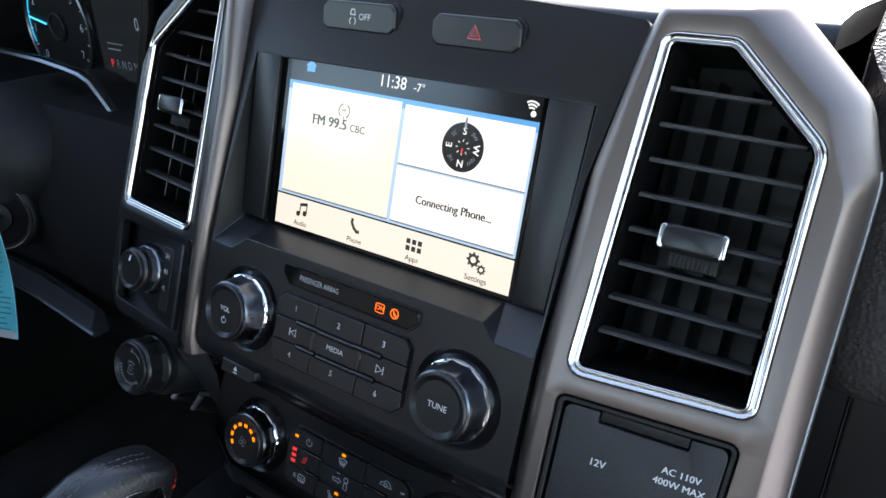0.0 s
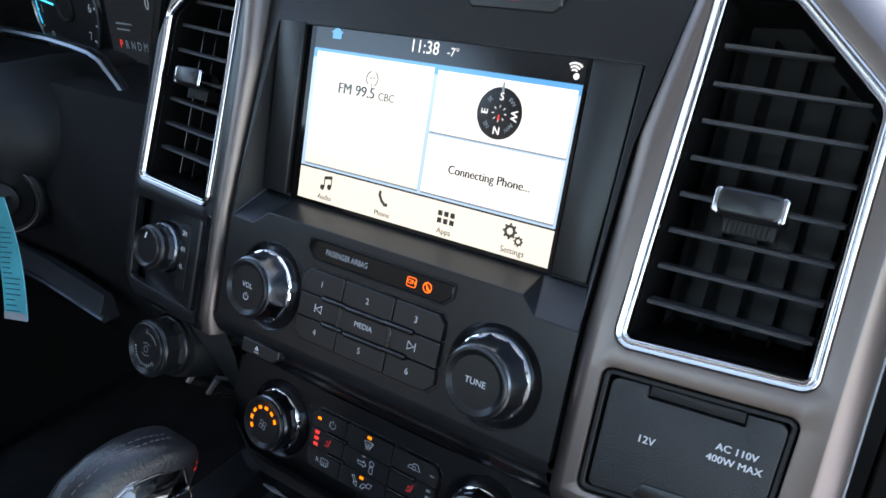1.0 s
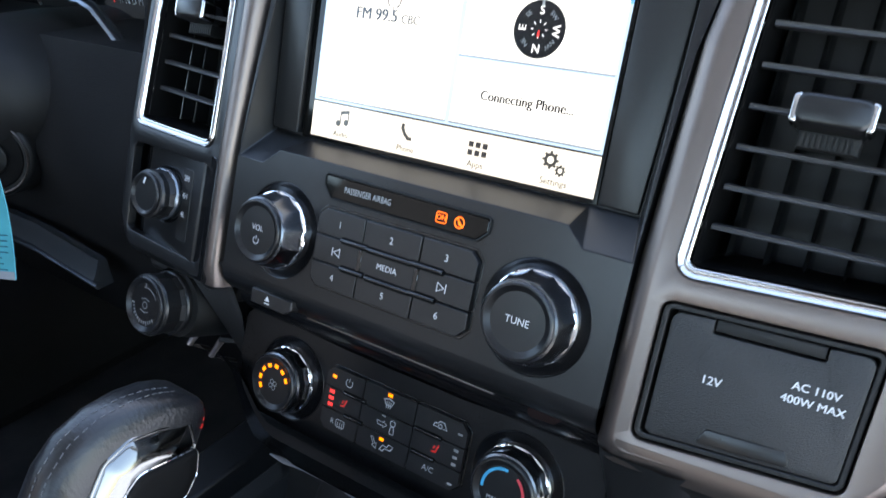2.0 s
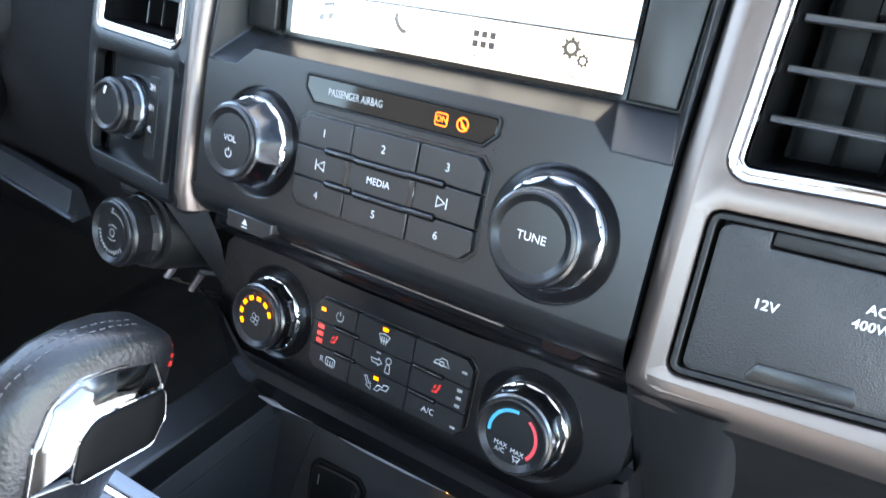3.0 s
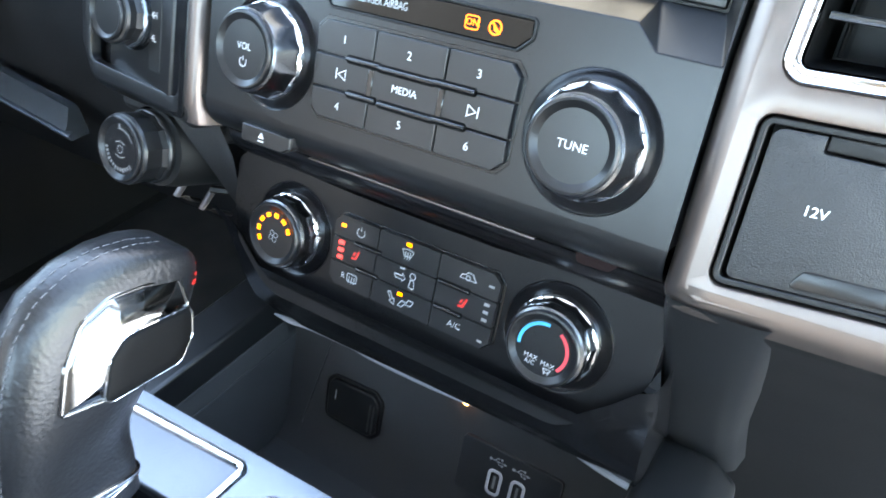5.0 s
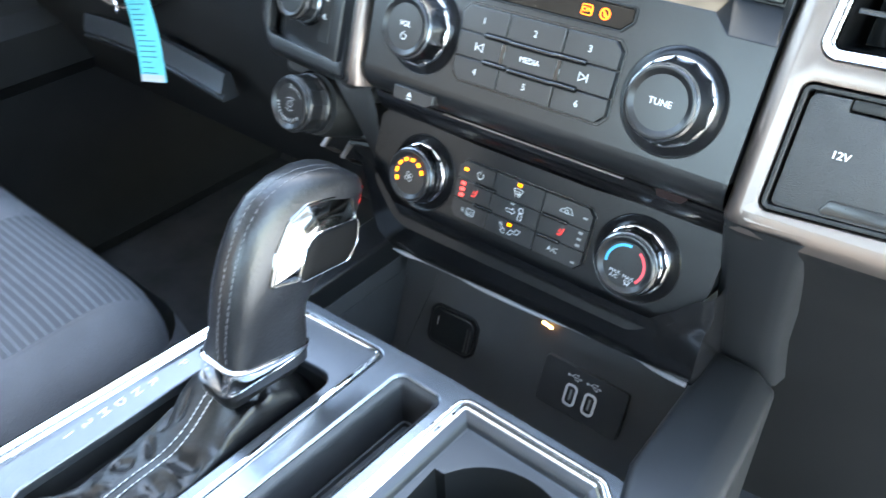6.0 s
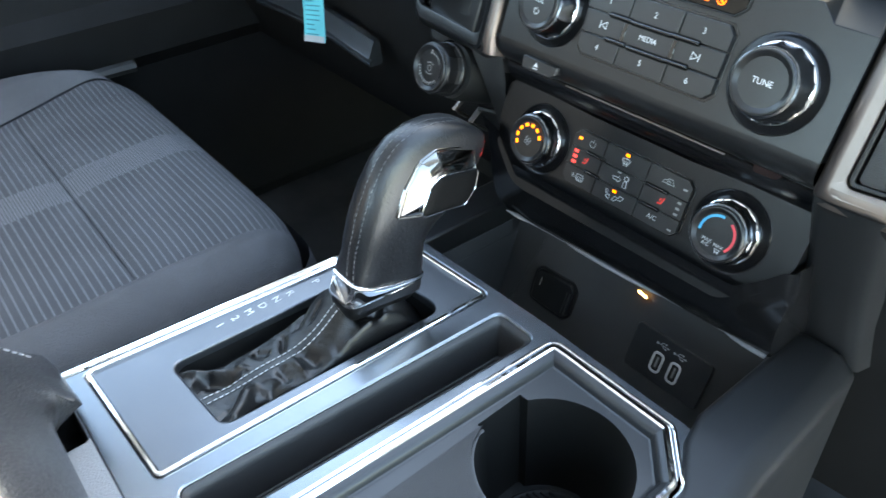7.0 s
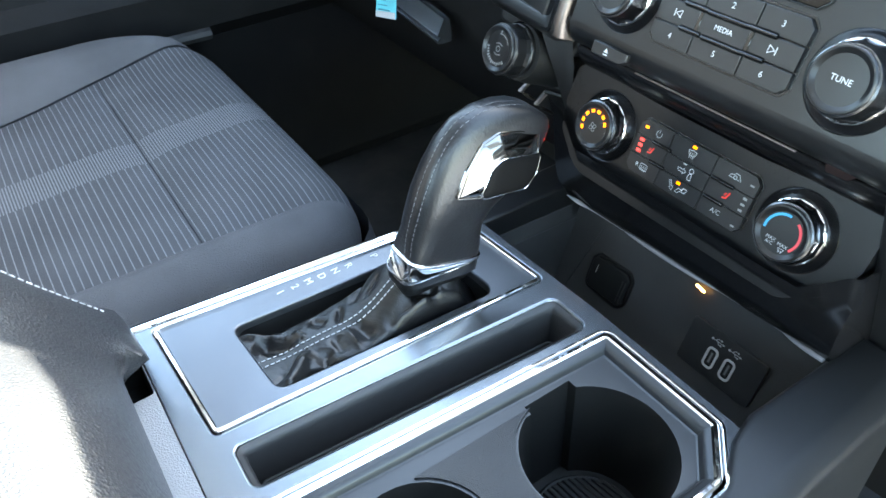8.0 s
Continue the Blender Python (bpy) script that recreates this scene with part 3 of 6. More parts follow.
# from here v is counted from the display's foot
part("glass", plate(fillet(box(-95, -0.5, 91, 110), 1.0, 2), (), 0, -3, 0.3), GLASS, touch, "black glass")
DISPLAY = 0.135
BLUE = glow("display_blue", (0.10, 0.36, 0.72), DISPLAY)
PALEBLUE = glow("display_pale_blue", (0.42, 0.58, 0.78), DISPLAY)
CARD = glow("display_white", (1.0, 0.98, 0.93), DISPLAY)
CREAM = glow("display_cream", (0.84, 0.78, 0.68), DISPLAY)
GLARED = glow("display_white_in_glare", (0.88, 0.81, 0.69), DISPLAY)
BLACK = glow("display_black", (0.004, 0.004, 0.005), DISPLAY * 0.5)
INK = glow("display_ink", (0.03, 0.03, 0.035), DISPLAY * 0.6)
SOFTINK = glow("display_grey_ink", (0.05, 0.048, 0.045), DISPLAY * 0.7)
LIT = glow("display_text", (1, 1, 1), DISPLAY)
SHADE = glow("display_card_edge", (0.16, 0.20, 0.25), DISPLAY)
L, R, TOP = -88.0, 89.0, 108.0
display = part("display", plate(box(L, 2.0, R, TOP), (), 0.4, 0.1, 0), BLACK, touch, smooth=False)


def patch(x0, y0, x1, y1, w, mat, name="panel"):
    return part(name, fill([box(x0, y0, x1, y1)], w), mat, display, smooth=False)


patch(L, 22.5, R, 92, 0.5, PALEBLUE)
patch(L, 88.5, R, 93.8, 0.55, BLUE)
patch(L, 2.0, R, 21.5, 0.5, CREAM)
# the left card's warm tone paints screen glare into its white
patch(L + 3, 24.6, 2.0, 92, 0.65, GLARED, "card")
patch(4.6, 58.0, R - 1.6, 91, 0.65, CARD, "card")
patch(4.6, 24.6, R - 1.6, 56.4, 0.65, CARD, "card")
for x0, y0, x1, y1 in ((L + 3, 23.7, 2.4, 24.6), (4.6, 57.2, R - 1.4, 58.0), (4.6, 23.7, R - 1.4, 24.6)):
    patch(x0, y0, x1, y1, 0.6, SHADE, "card_edge")
lettering("11:38", 9.8, (-6.8, 101.6, 0.7), LIT, display, stretch=0.92)
lettering("-7°", 6.4, (12.2, 100.8, 0.7), LIT, display)
lettering("FM 99.5", 8.8, (-51.2, 72.2, 0.8), INK, display, bold=0.30, stretch=1.0)
lettering("CBC", 6.4, (-28.4, 71.2, 0.8), INK, display, bold=0.1, stretch=0.95)
lettering("Connecting Phone...", 6.8, (46.0, 39.6, 0.8), INK, display, stretch=0.92, bold=0.24)
for word, u in (("Audio", -65.6), ("Phone", -20), ("Apps", 24), ("Settings", 67.6)):
    lettering(word, 4.6, (u, 5.4, 0.6), SOFTINK, display, bold=0.05)
ru, rv = -40.2, 80.6
bm = strip(circle(ru, rv, 4.2, 14, -1.1, 1.3), 0.7, 0, 0.8)
strip(circle(ru, rv, 4.2, 14, 1.85, 4.25), 0.7, 0, 0.8, bm)
strip([(ru, rv - 4.8), (ru, rv - 3)], 0.6, 0, 0.8, bm)
part("radio_icon", bm, SOFTINK, display, smooth=False)
lettering("FM", 3.0, (ru, rv, 0.8), SOFTINK, display)
part("home_icon", fill([[(-74.4, 100.2), (-67.6, 100.2), (-67.6, 103.6), (-66.2, 103.6), (-71, 107.4), (-75.8, 103.6), (-74.4, 103.6)]], 0.6), BLUE, display, smooth=False)
bm = fill([circle(84.6, 97.4, 1.6, 12)], 0.6)
for r in (2.4, 4.0, 5.6):
    strip(circle(83.0, 98, r, 8, 0.8, 2.35), 0.9, 0, 0.6, bm)
part("signal_icon", bm, LIT, display, smooth=False)
# compass
CU, CV = 46.2, 73.8
compass = part("compass", fill([circle(CU, CV, 13.4, 40)], 0.75), BLACK, display, smooth=False)
for word, a in (("S", 90), ("W", 0), ("N", 270), ("E", 180)):
    lettering(word, 5.6, (CU + 8.6 * math.cos(radians(a)), CV + 8.6 * math.sin(radians(a)), 0.85), LIT, compass, turn=a - 90, bold=0.1)
for word, a in (("SW", 45), ("NW", 315), ("NE", 225), ("SE", 135)):
    lettering(word, 3.2, (CU + 9.2 * math.cos(radians(a)), CV + 9.2 * math.sin(radians(a)), 0.85), GREYPRINT, compass, turn=a - 90)
bm = bmesh.new()
for a in range(0, 360, 45):
    c, s = math.cos(radians(a)), math.sin(radians(a))
    strip([(CU + 3.0 * c, CV + 3.0 * s), (CU + 4.4 * c, CV + 4.4 * s)], 0.4, 0, 0.85, bm)
part("tick", bm, LIT, compass, smooth=False)
part("needle", fill([[(CU - 0.6, CV - 3.4), (CU + 0.6, CV - 3.4), (CU + 0.4, CV - 0.6), (CU - 0.4, CV - 0.6)]], 0.88), RED, compass, smooth=False)
part("pointer", fill([box(CU - 0.6, CV + 11, CU + 0.7, CV + 16)], 0.88), GREYPRINT, compass, smooth=False)
# page icons
bm = fill([circle(-68.2, 11.4, 1.8, 10), circle(-62.6, 12.4, 1.8, 10)], 0.6)
strip([(-66.8, 11.4), (-66.8, 18), (-61.2, 19), (-61.2, 12.4)], 0.8, 0, 0.6, bm)
strip([(-66.8, 17.2), (-61.2, 18.2)], 1.6, 0, 0.6, bm)
part("note_icon", bm, SOFTINK, display, smooth=False)
bm = strip([(-22.9, 18.6), (-23.2, 16.1), (-21.4, 13.1), (-18.9, 11.1), (-16.7, 11.3)], 2.0, 0, 0.6)
part("phone_icon", bm, SOFTINK, display, smooth=False)
bm = fill([box(18.7 + 4.1 * i, 9.8 + 4.1 * j, 21.6 + 4.1 * i, 12.7 + 4.1 * j) for i in range(3) for j in range(2)], 0.6)
part("apps_icon", bm, INK, display, smooth=False)
bm = bmesh.new()
for cx, cy, r in ((64.4, 15.6, 3.6), (70.2, 11.4, 2.4)):
    strip(circle(cx, cy, r * 0.72, 14), r * 0.45, 0, 0.6, bm, True)
    for k in range(8):
        a = k * math.pi / 4
        strip([(cx + r * 0.85 * math.cos(a), cy + r * 0.85 * math.sin(a)), (cx + r * 1.2 * math.cos(a), cy + r * 1.2 * math.sin(a))], r * 0.36, 0, 0.6, bm)
part("gear_icon", bm, SOFTINK, display, smooth=False)

# ---- switches above the screen ----
for name, u0, v0, label in (("traction_switch", -40, 190.5, "dark rounded traction control switch with a white symbol"), ("hazard_switch", 42, 188.5, "dark rounded hazard switch with a red triangle")):
    m = STACK @ Matrix.Translation((u0 * 0.001, v0 * 0.001, (face(u0, v0)) * 0.001)) @ Matrix.Rotation(math.atan(0.14), 4, "X")
    ob = thing(name, label, "switch", m)
    o = fillet([(-24, -8.5), (24, -8.5), (28, -4.5), (27.5, 5), (24, 8.5), (-24, 8.5), (-28, 4.5), (-28, -5)], 2, 3)
    part("key", plate(o, (), 2.6, -4, 1.4, None, 3), BUTTON, ob, sharp=50)
    part("seat", plate(offset(o, -1.3), (), 0.3, -4, 0.2), RUBBER, ob)
    if u0 < 0:
        lettering("OFF", 5.2, (5.5, 0, 2.7), PRINT, ob)
        bm = strip([(-4.6, 4), (-2.4, 4), (-1.6, 1), (-5.4, 1)], 0.6, 0, 2.75, None, True)
        strip([(-5, -4.5), (-6, -2.5), (-4.6, -0.5)], 0.6, 0, 2.75, bm)
        strip([(-2, -4.5), (-1, -2.5), (-2.4, -0.5)], 0.6, 0, 2.75, bm)
        part("symbol", bm, PRINT, ob, smooth=False)
    else:
        bm = strip([(-4, -3), (4, -3), (0, 3.8)], 0.8, 0, 2.75, None, True)
        strip([(-1.7, -1.6), (1.7, -1.6), (0, 1.2)], 0.6, 0, 2.75, bm, True)
        part("symbol", bm, DIMRED, ob, smooth=False)


# ---- knobs and keys ----
def dial(parent, name, u, v, base, top, r_face, r_base, label="", sides=12, ring=None, dish=6.0):
    """A knob in a round dish: chrome ring at its foot, faceted skirt, dished cap."""
    bm = bmesh.new()
    n, rings = sides * 8, []
    for r, w, f in ((r_base - 2.5, base + 1.0, 1.0), (r_base + 0.5, base + 3.4, 1.0), (r_base + 0.2, base + 4.6, 1.0), (r_base - 0.8, base + 7.5, 0.8), (r_face + 2.2, top - 4.2, 0.25), (r_face + 1.5, top - 2.6, 0.0), (r_face + 0.4, top - 2.2, 0.0)):
        ring3 = []
        for i in range(n):
            a = 2 * math.pi * i / n
            facet = math.cos(math.pi / sides) / math.cos((a % (2 * math.pi / sides)) - math.pi / sides)
            rr = r * (1 - f + f * facet ** 1.1)
            ring3.append((u + rr * math.cos(a + 0.2), v + rr * math.sin(a + 0.2), w))
        rings.append(ring3)
    loops(bm, rings, True, True)
    ob = part(name, bm, BUTTON if ring else SKIRT, parent, label, sharp=16)
    d = r_base + dish
    part("surround", lathe([(d + 0.1, base - 6), (d, base - 0.6), (d - 0.6, base - 0.9), (d - 2.5, base - 2.6), (d - 4.2, base - 3.6), (r_base - 2, base - 3.8), (0, base - 3.8)], u, v, 56), PIANO, ob)
    part("chrome_ring", lathe([(r_base - 0.5, base - 4), (r_base + 0.6, base - 1.0), (r_base + 0.9, base + 1.6), (r_base + 0.9, base + 2.8), (r_base + 0.4, base + 3.9), (r_base - 1.0, base + 4.6), (0, base + 4.6)], u, v, 56), ring or CHROME, ob, "" if ring else "bright chrome ring", sharp=15)
    part("cap", lathe([(r_face + 0.4, top - 4), (r_face + 0.4, top - 0.9), (r_face - 0.2, top - 0.1), (r_face - 1.0, top), (r_face - 1.6, top - 0.3), (r_face * 0.78, top - 1.7), (r_face * 0.77, top - 1.7), (0, top - 1.6)], u, v, 64), CHARCOAL, ob, sharp=24)
    return ob


def key(parent, name, outline, front, depth=4.0, bevel=0.7, r=0.8, label=""):
    return part(name, plate(fillet(outline, r, 3), (), front, front - depth, bevel, None, 2), BUTTON, parent, label, sharp=50)


def inlay_bar(parent, u0, u1, v, w, r):
    """A half-round gloss bar on a flat black strip that paints a groove's shade between two keys."""
    groove_shade = part("groove_shade", plate(fillet(box(u0 - 0.7, v - r - 0.7, u1 + 0.7, v + r + 0.7), r, 3), (), w - 0.1, w - 2, 0.1), VOID, parent)
    bm = tube([(u0, v, w), (u0 + 0.4, v, w + 0.12), (u0 + 1.2, v, w + 0.2), (u1 - 1.2, v, w + 0.2), (u1 - 0.4, v, w + 0.12), (u1, v, w)], r, 12)
    part("inlay", bm, GLOSS, groove_shade, "gloss black inlay")


# ---- radio panel ----
radio = thing("radio_controls", "black radio control panel with two knobs and numbered keys", "control panel", STACK)
volume = dial(radio, "volume_knob", -78.8, 2, -6, 12.5, 17.0, 21.4)
lettering("VOL", 4.4, (-78.5, 3.6, 11.2), PRINT, volume)
bm = strip(circle(-78.5, -3.2, 2.0, 14, 2.1, 2.1 + 5.2), 0.45, 0, 11.2)
strip([(-78.5, -2.6), (-78.5, -0.6)], 0.45, 0, 11.2, bm)
part("power_symbol", bm, PRINT, volume, smooth=False)
tune = dial(radio, "tune_knob", 82.4, 1.2, -6, 12.5, 17.0, 21.4)
lettering("TUNE", 4.6, (82.4, 1.2, 11.2), PRINT, tune)

COLS, ROWS3 = (-50, -17.9, 18.0, 51), (22.6, 8.0, -6.6, -20.4)
NAMES = (("1", "2", "3"), ("prev", "MEDIA", "next"), ("4", "5", "6"))
part("key_bed", plate(fillet([(-47, -21.8), (47.5, -21.8), (52.5, -16.4), (52.5, 18.6), (48, 24), (-47, 24), (-51.5, 19.6), (-51.5, -17.4)], 2, 3), (), -6.2, -9, 0.3), PIANO, radio)
for j in range(3):
    for i in range(3):
        x0, x1, y1, y0 = COLS[i] + 0.35, COLS[i + 1] - 0.35, ROWS3[j] - 0.35, ROWS3[j + 1] + 0.35
        o = box(x0, y0, x1, y1)
        cut = 4.5
        if (i, j) == (0, 0):
            o = [(x0, y0), (x1, y0), (x1, y1), (x0 + cut, y1), (x0, y1 - cut)]
        if (i, j) == (2, 0):
            o = [(x0, y0), (x1, y0), (x1, y1 - cut), (x1 - cut, y1), (x0, y1)]
        if (i, j) == (0, 2):
            o = [(x0, y0 + cut), (x0 + cut, y0), (x1, y0), (x1, y1), (x0, y1)]
        if (i, j) == (2, 2):
            o = [(x0, y0), (x1 - cut, y0), (x1, y0 + cut), (x1, y1), (x0, y1)]
        k = key(radio, "key", o, -3.4 if i == 1 else -3.6, r=0.5)
        cx, cy, word = (x0 + x1) / 2 + (0, 0, -1)[i], (y0 + y1) / 2, NAMES[j][i]
        if word in ("prev", "next"):
            s = -1 if word == "prev" else 1
            bm = strip([(cx - 2.4 * s, cy - 2.2), (cx - 2.4 * s, cy + 2.2), (cx + 1.6 * s, cy)], 0.5, 0, -3.35, None, True)
            strip([(cx + 2.5 * s, cy - 2.3), (cx + 2.5 * s, cy + 2.3)], 0.55, 0, -3.35, bm)
            part("symbol", bm, PRINT, k, smooth=False)
        else:
            lettering(word, 4.4 if j == 1 else 5.0, (cx, cy, -3.2), PRINT, k)
# gloss inlays between the keys
for u0, u1, v in ((-31, -14, 8.0), (-14, 14, 7.6), (14, 33, 8.0), (-29, -14, -6.6), (-12, 16, -7.0), (16, 31, -6.6)):
    inlay_bar(radio, u0, u1, v, -3.0, 1.15)
for u in (-17.9, 18.0):
    part("inlay", plate(box(u - 1.5, -5.7, u + 1.5, 6.1), (), -3.1, -5, 0.4), GLOSS, radio, "gloss black inlay")
# airbag strip
o = fillet([(-45, 28), (45.5, 27.6), (51, 32.6), (51, 38.8), (-50.5, 39.6), (-50.5, 34)], 1.2, 3)
lamp = part("airbag_indicator", plate(o, (), -5.6, -8, 0.5), GLASS, radio, "gloss black airbag indicator strip")
part("rim", plate(offset(o, -1.2), [offset(o, -0.1)], -5.2, -8, 0.4), RUBBER, lamp)
lettering("PASSENGER AIRBAG", 4.7, (-21.5, 33.7, -5.5), PALEPRINT, lamp, stretch=0.74)
lettering("ON", 3.6, (24.8, 33.5, -5.5), ORANGE, lamp, bold=0.08)
bm = strip(fillet(box(21.8, 31, 27.8, 36.0), 1.0, 3), 0.5, 0, -5.5, None, True)
strip(circle(35.2, 33.4, 2.6, 20), 0.7, 0, -5.5, bm, True)
strip([(33.4, 35.5), (37.6, 31.3)], 0.7, 0, -5.5, bm)
strip([(34.6, 34.4), (35.2, 32.6), (36.8, 32)], 1.0, 0, -5.5, bm)
part("symbol", bm, ORANGE, lamp, smooth=False)

# ---- disc slot under the radio ----
slot = thing("disc_slot", "gloss black disc slot with an eject key", "disc slot", STACK)
bm = bmesh.new()
prof = [(-45.5, -22), (-46.0, -29), (-47.2, -29), (-47.6, -25), (-50, -25.4), (-54, -28), (-58, -32), (-61, -37), (-63, -44)]
loops(bm, [[(u, v, w) for v, w in prof] for u in (-122, -66, 0, 60, 122)], closed=False)
part("shelf", bm, PIANO, slot, sharp=30)
part("slit", plate(box(-64, -48.2, 63, -47.2), (), -23.8, -26, 0.3), SILVER, slot, "thin pale lip edge swollen into a glint of the slit")
eject = key(slot, "eject_key", [(-92, -43.8), (-65, -43.8), (-60, -40.6), (-60, -35), (-92, -35)], -4.6, 18, r=0.8)
bm = fill([[(-80.6, -40), (-76.6, -40), (-78.6, -37)]], -4.5)
strip([(-80.6, -41.4), (-76.6, -41.4)], 0.7, 0, -4.5, bm)
part("symbol", bm, PRINT, eject, smooth=False)

o = fillet([(84, -40.5), (95, -39), (101.5, -43.5), (98, -47.2), (86, -47.6)], 0.8, 2)
part("warning_key", plate(o, (), -19, -26, 0.8, None, 2), DUCT, slot, "small pointed black key")
part("key_face", plate(offset(o, 1.4), (), -18.7, -20, 0.2, None, 1), material("dull_red_plastic", (0.007, 0.0022, 0.002), 0.6, spec=0.1), slot, "dull red face", smooth=False)

# ---- climate panel ----
climate = thing("climate_controls", "black climate control panel with two knobs and lit keys", "control panel", STACK)
o = fillet([(-96, -138), (88, -136), (112, -120), (124, -97), (124.5, -64), (119, -59), (40, -63), (-40, -63), (-119, -60), (-126, -66), (-127, -92), (-122, -114)], [30, 18, 24, 22, 5, 5, 0, 0, 6, 6, 14, 16], 6)
part("face", plate(o, [circle(-81, -94.5, 26, 48), circle(79, -93, 26, 48)], -38.5, -60, 5.0, 0.9, 4), PANEL, climate, sharp=50)
fan = dial(climate, "fan_knob", -81, -94.5, -38, -21.5, 17.0, 20)
temp = dial(climate, "temperature_knob", 79, -93, -38, -21.5, 17.0, 20)
for k in range(8):
    a = radians(205 - 30 * k)
    if k == 7:
        a = radians(-12)
    c, s = math.cos(a), math.sin(a)
    if k < 7:
        part("segment", strip([(-81 + 10.9 * math.cos(a + 0.14), -94.5 + 10.9 * math.sin(a + 0.14)), (-81 + 10.9 * math.cos(a - 0.14), -94.5 + 10.9 * math.sin(a - 0.14))], 2.2, 0, -22.8), AMBER, fan, "lit amber segment", smooth=False)
bm = bmesh.new()
for k in range(4):
    a = k * math.pi / 2 + 0.5
    strip([(-81 + (1.9 + 1.5 * math.cos(t)) * math.cos(a) - 1.3 * math.sin(t) * math.sin(a), -95.5 + (1.9 + 1.5 * math.cos(t)) * math.sin(a) + 1.3 * math.sin(t) * math.cos(a)) for t in [x * math.pi / 4 for x in range(8)]], 0.35, 0, -22.7, bm, True)
part("fan_symbol", bm, PALEPRINT, fan, smooth=False)
CYAN = material("cyan_print", (0.02, 0.25, 0.42), 0.5)
REDPRINT = material("red_print", (0.5, 0.035, 0.045), 0.5)
part("cold_arc", strip(circle(79, -93, 11.4, 16, radians(85), radians(195)), 1.6, 0, -22.8), CYAN, temp, "cyan arc", smooth=False)
part("warm_arc", strip(circle(79, -93, 11.4, 16, radians(-42), radians(62)), 1.6, 0, -22.8), REDPRINT, temp, "red arc", smooth=False)
for word, u, v in (("MAX", 74.6, -98.6), ("A/C", 74.6, -101.4), ("MAX", 83.0, -99.6)):
    lettering(word, 3.1, (u, v, -22.7), PALEPRINT, temp)
bm = strip([(81.4, -101.6), (85, -101.6), (84.2, -103.4), (82.2, -103.4)], 0.4, 0, -22.7, None, True)
strip([(82.4, -102.6), (82.2, -104.4)], 0.4, 0, -22.7, bm)
strip([(83.9, -102.6), (84.1, -104.4)], 0.4, 0, -22.7, bm)
part("defrost_symbol", bm, PALEPRINT, temp, smooth=False)

CC = (-51, -22.4, 14.4, 48.5)
part("key_bed", plate(fillet([(-47, -114.4), (44, -114.4), (50, -109), (50, -78), (45, -73), (-47, -73), (-52, -78), (-52, -109)], 2, 3), (), -38.0, -40, 0.3), PIANO, climate)
CR = ((-74, -86.5, -100, -113.5), (-74, -88, -100.5, -113.5), (-74, -87.5, -101, -113.5))


def symbol(k, w, lines, width=0.5, mat=PALEPRINT, name="symbol"):
    bm = bmesh.new()
    for shut, pts in lines:
        strip(pts, width, 0, w, bm, shut)
    return part(name, bm, mat, k, smooth=False)


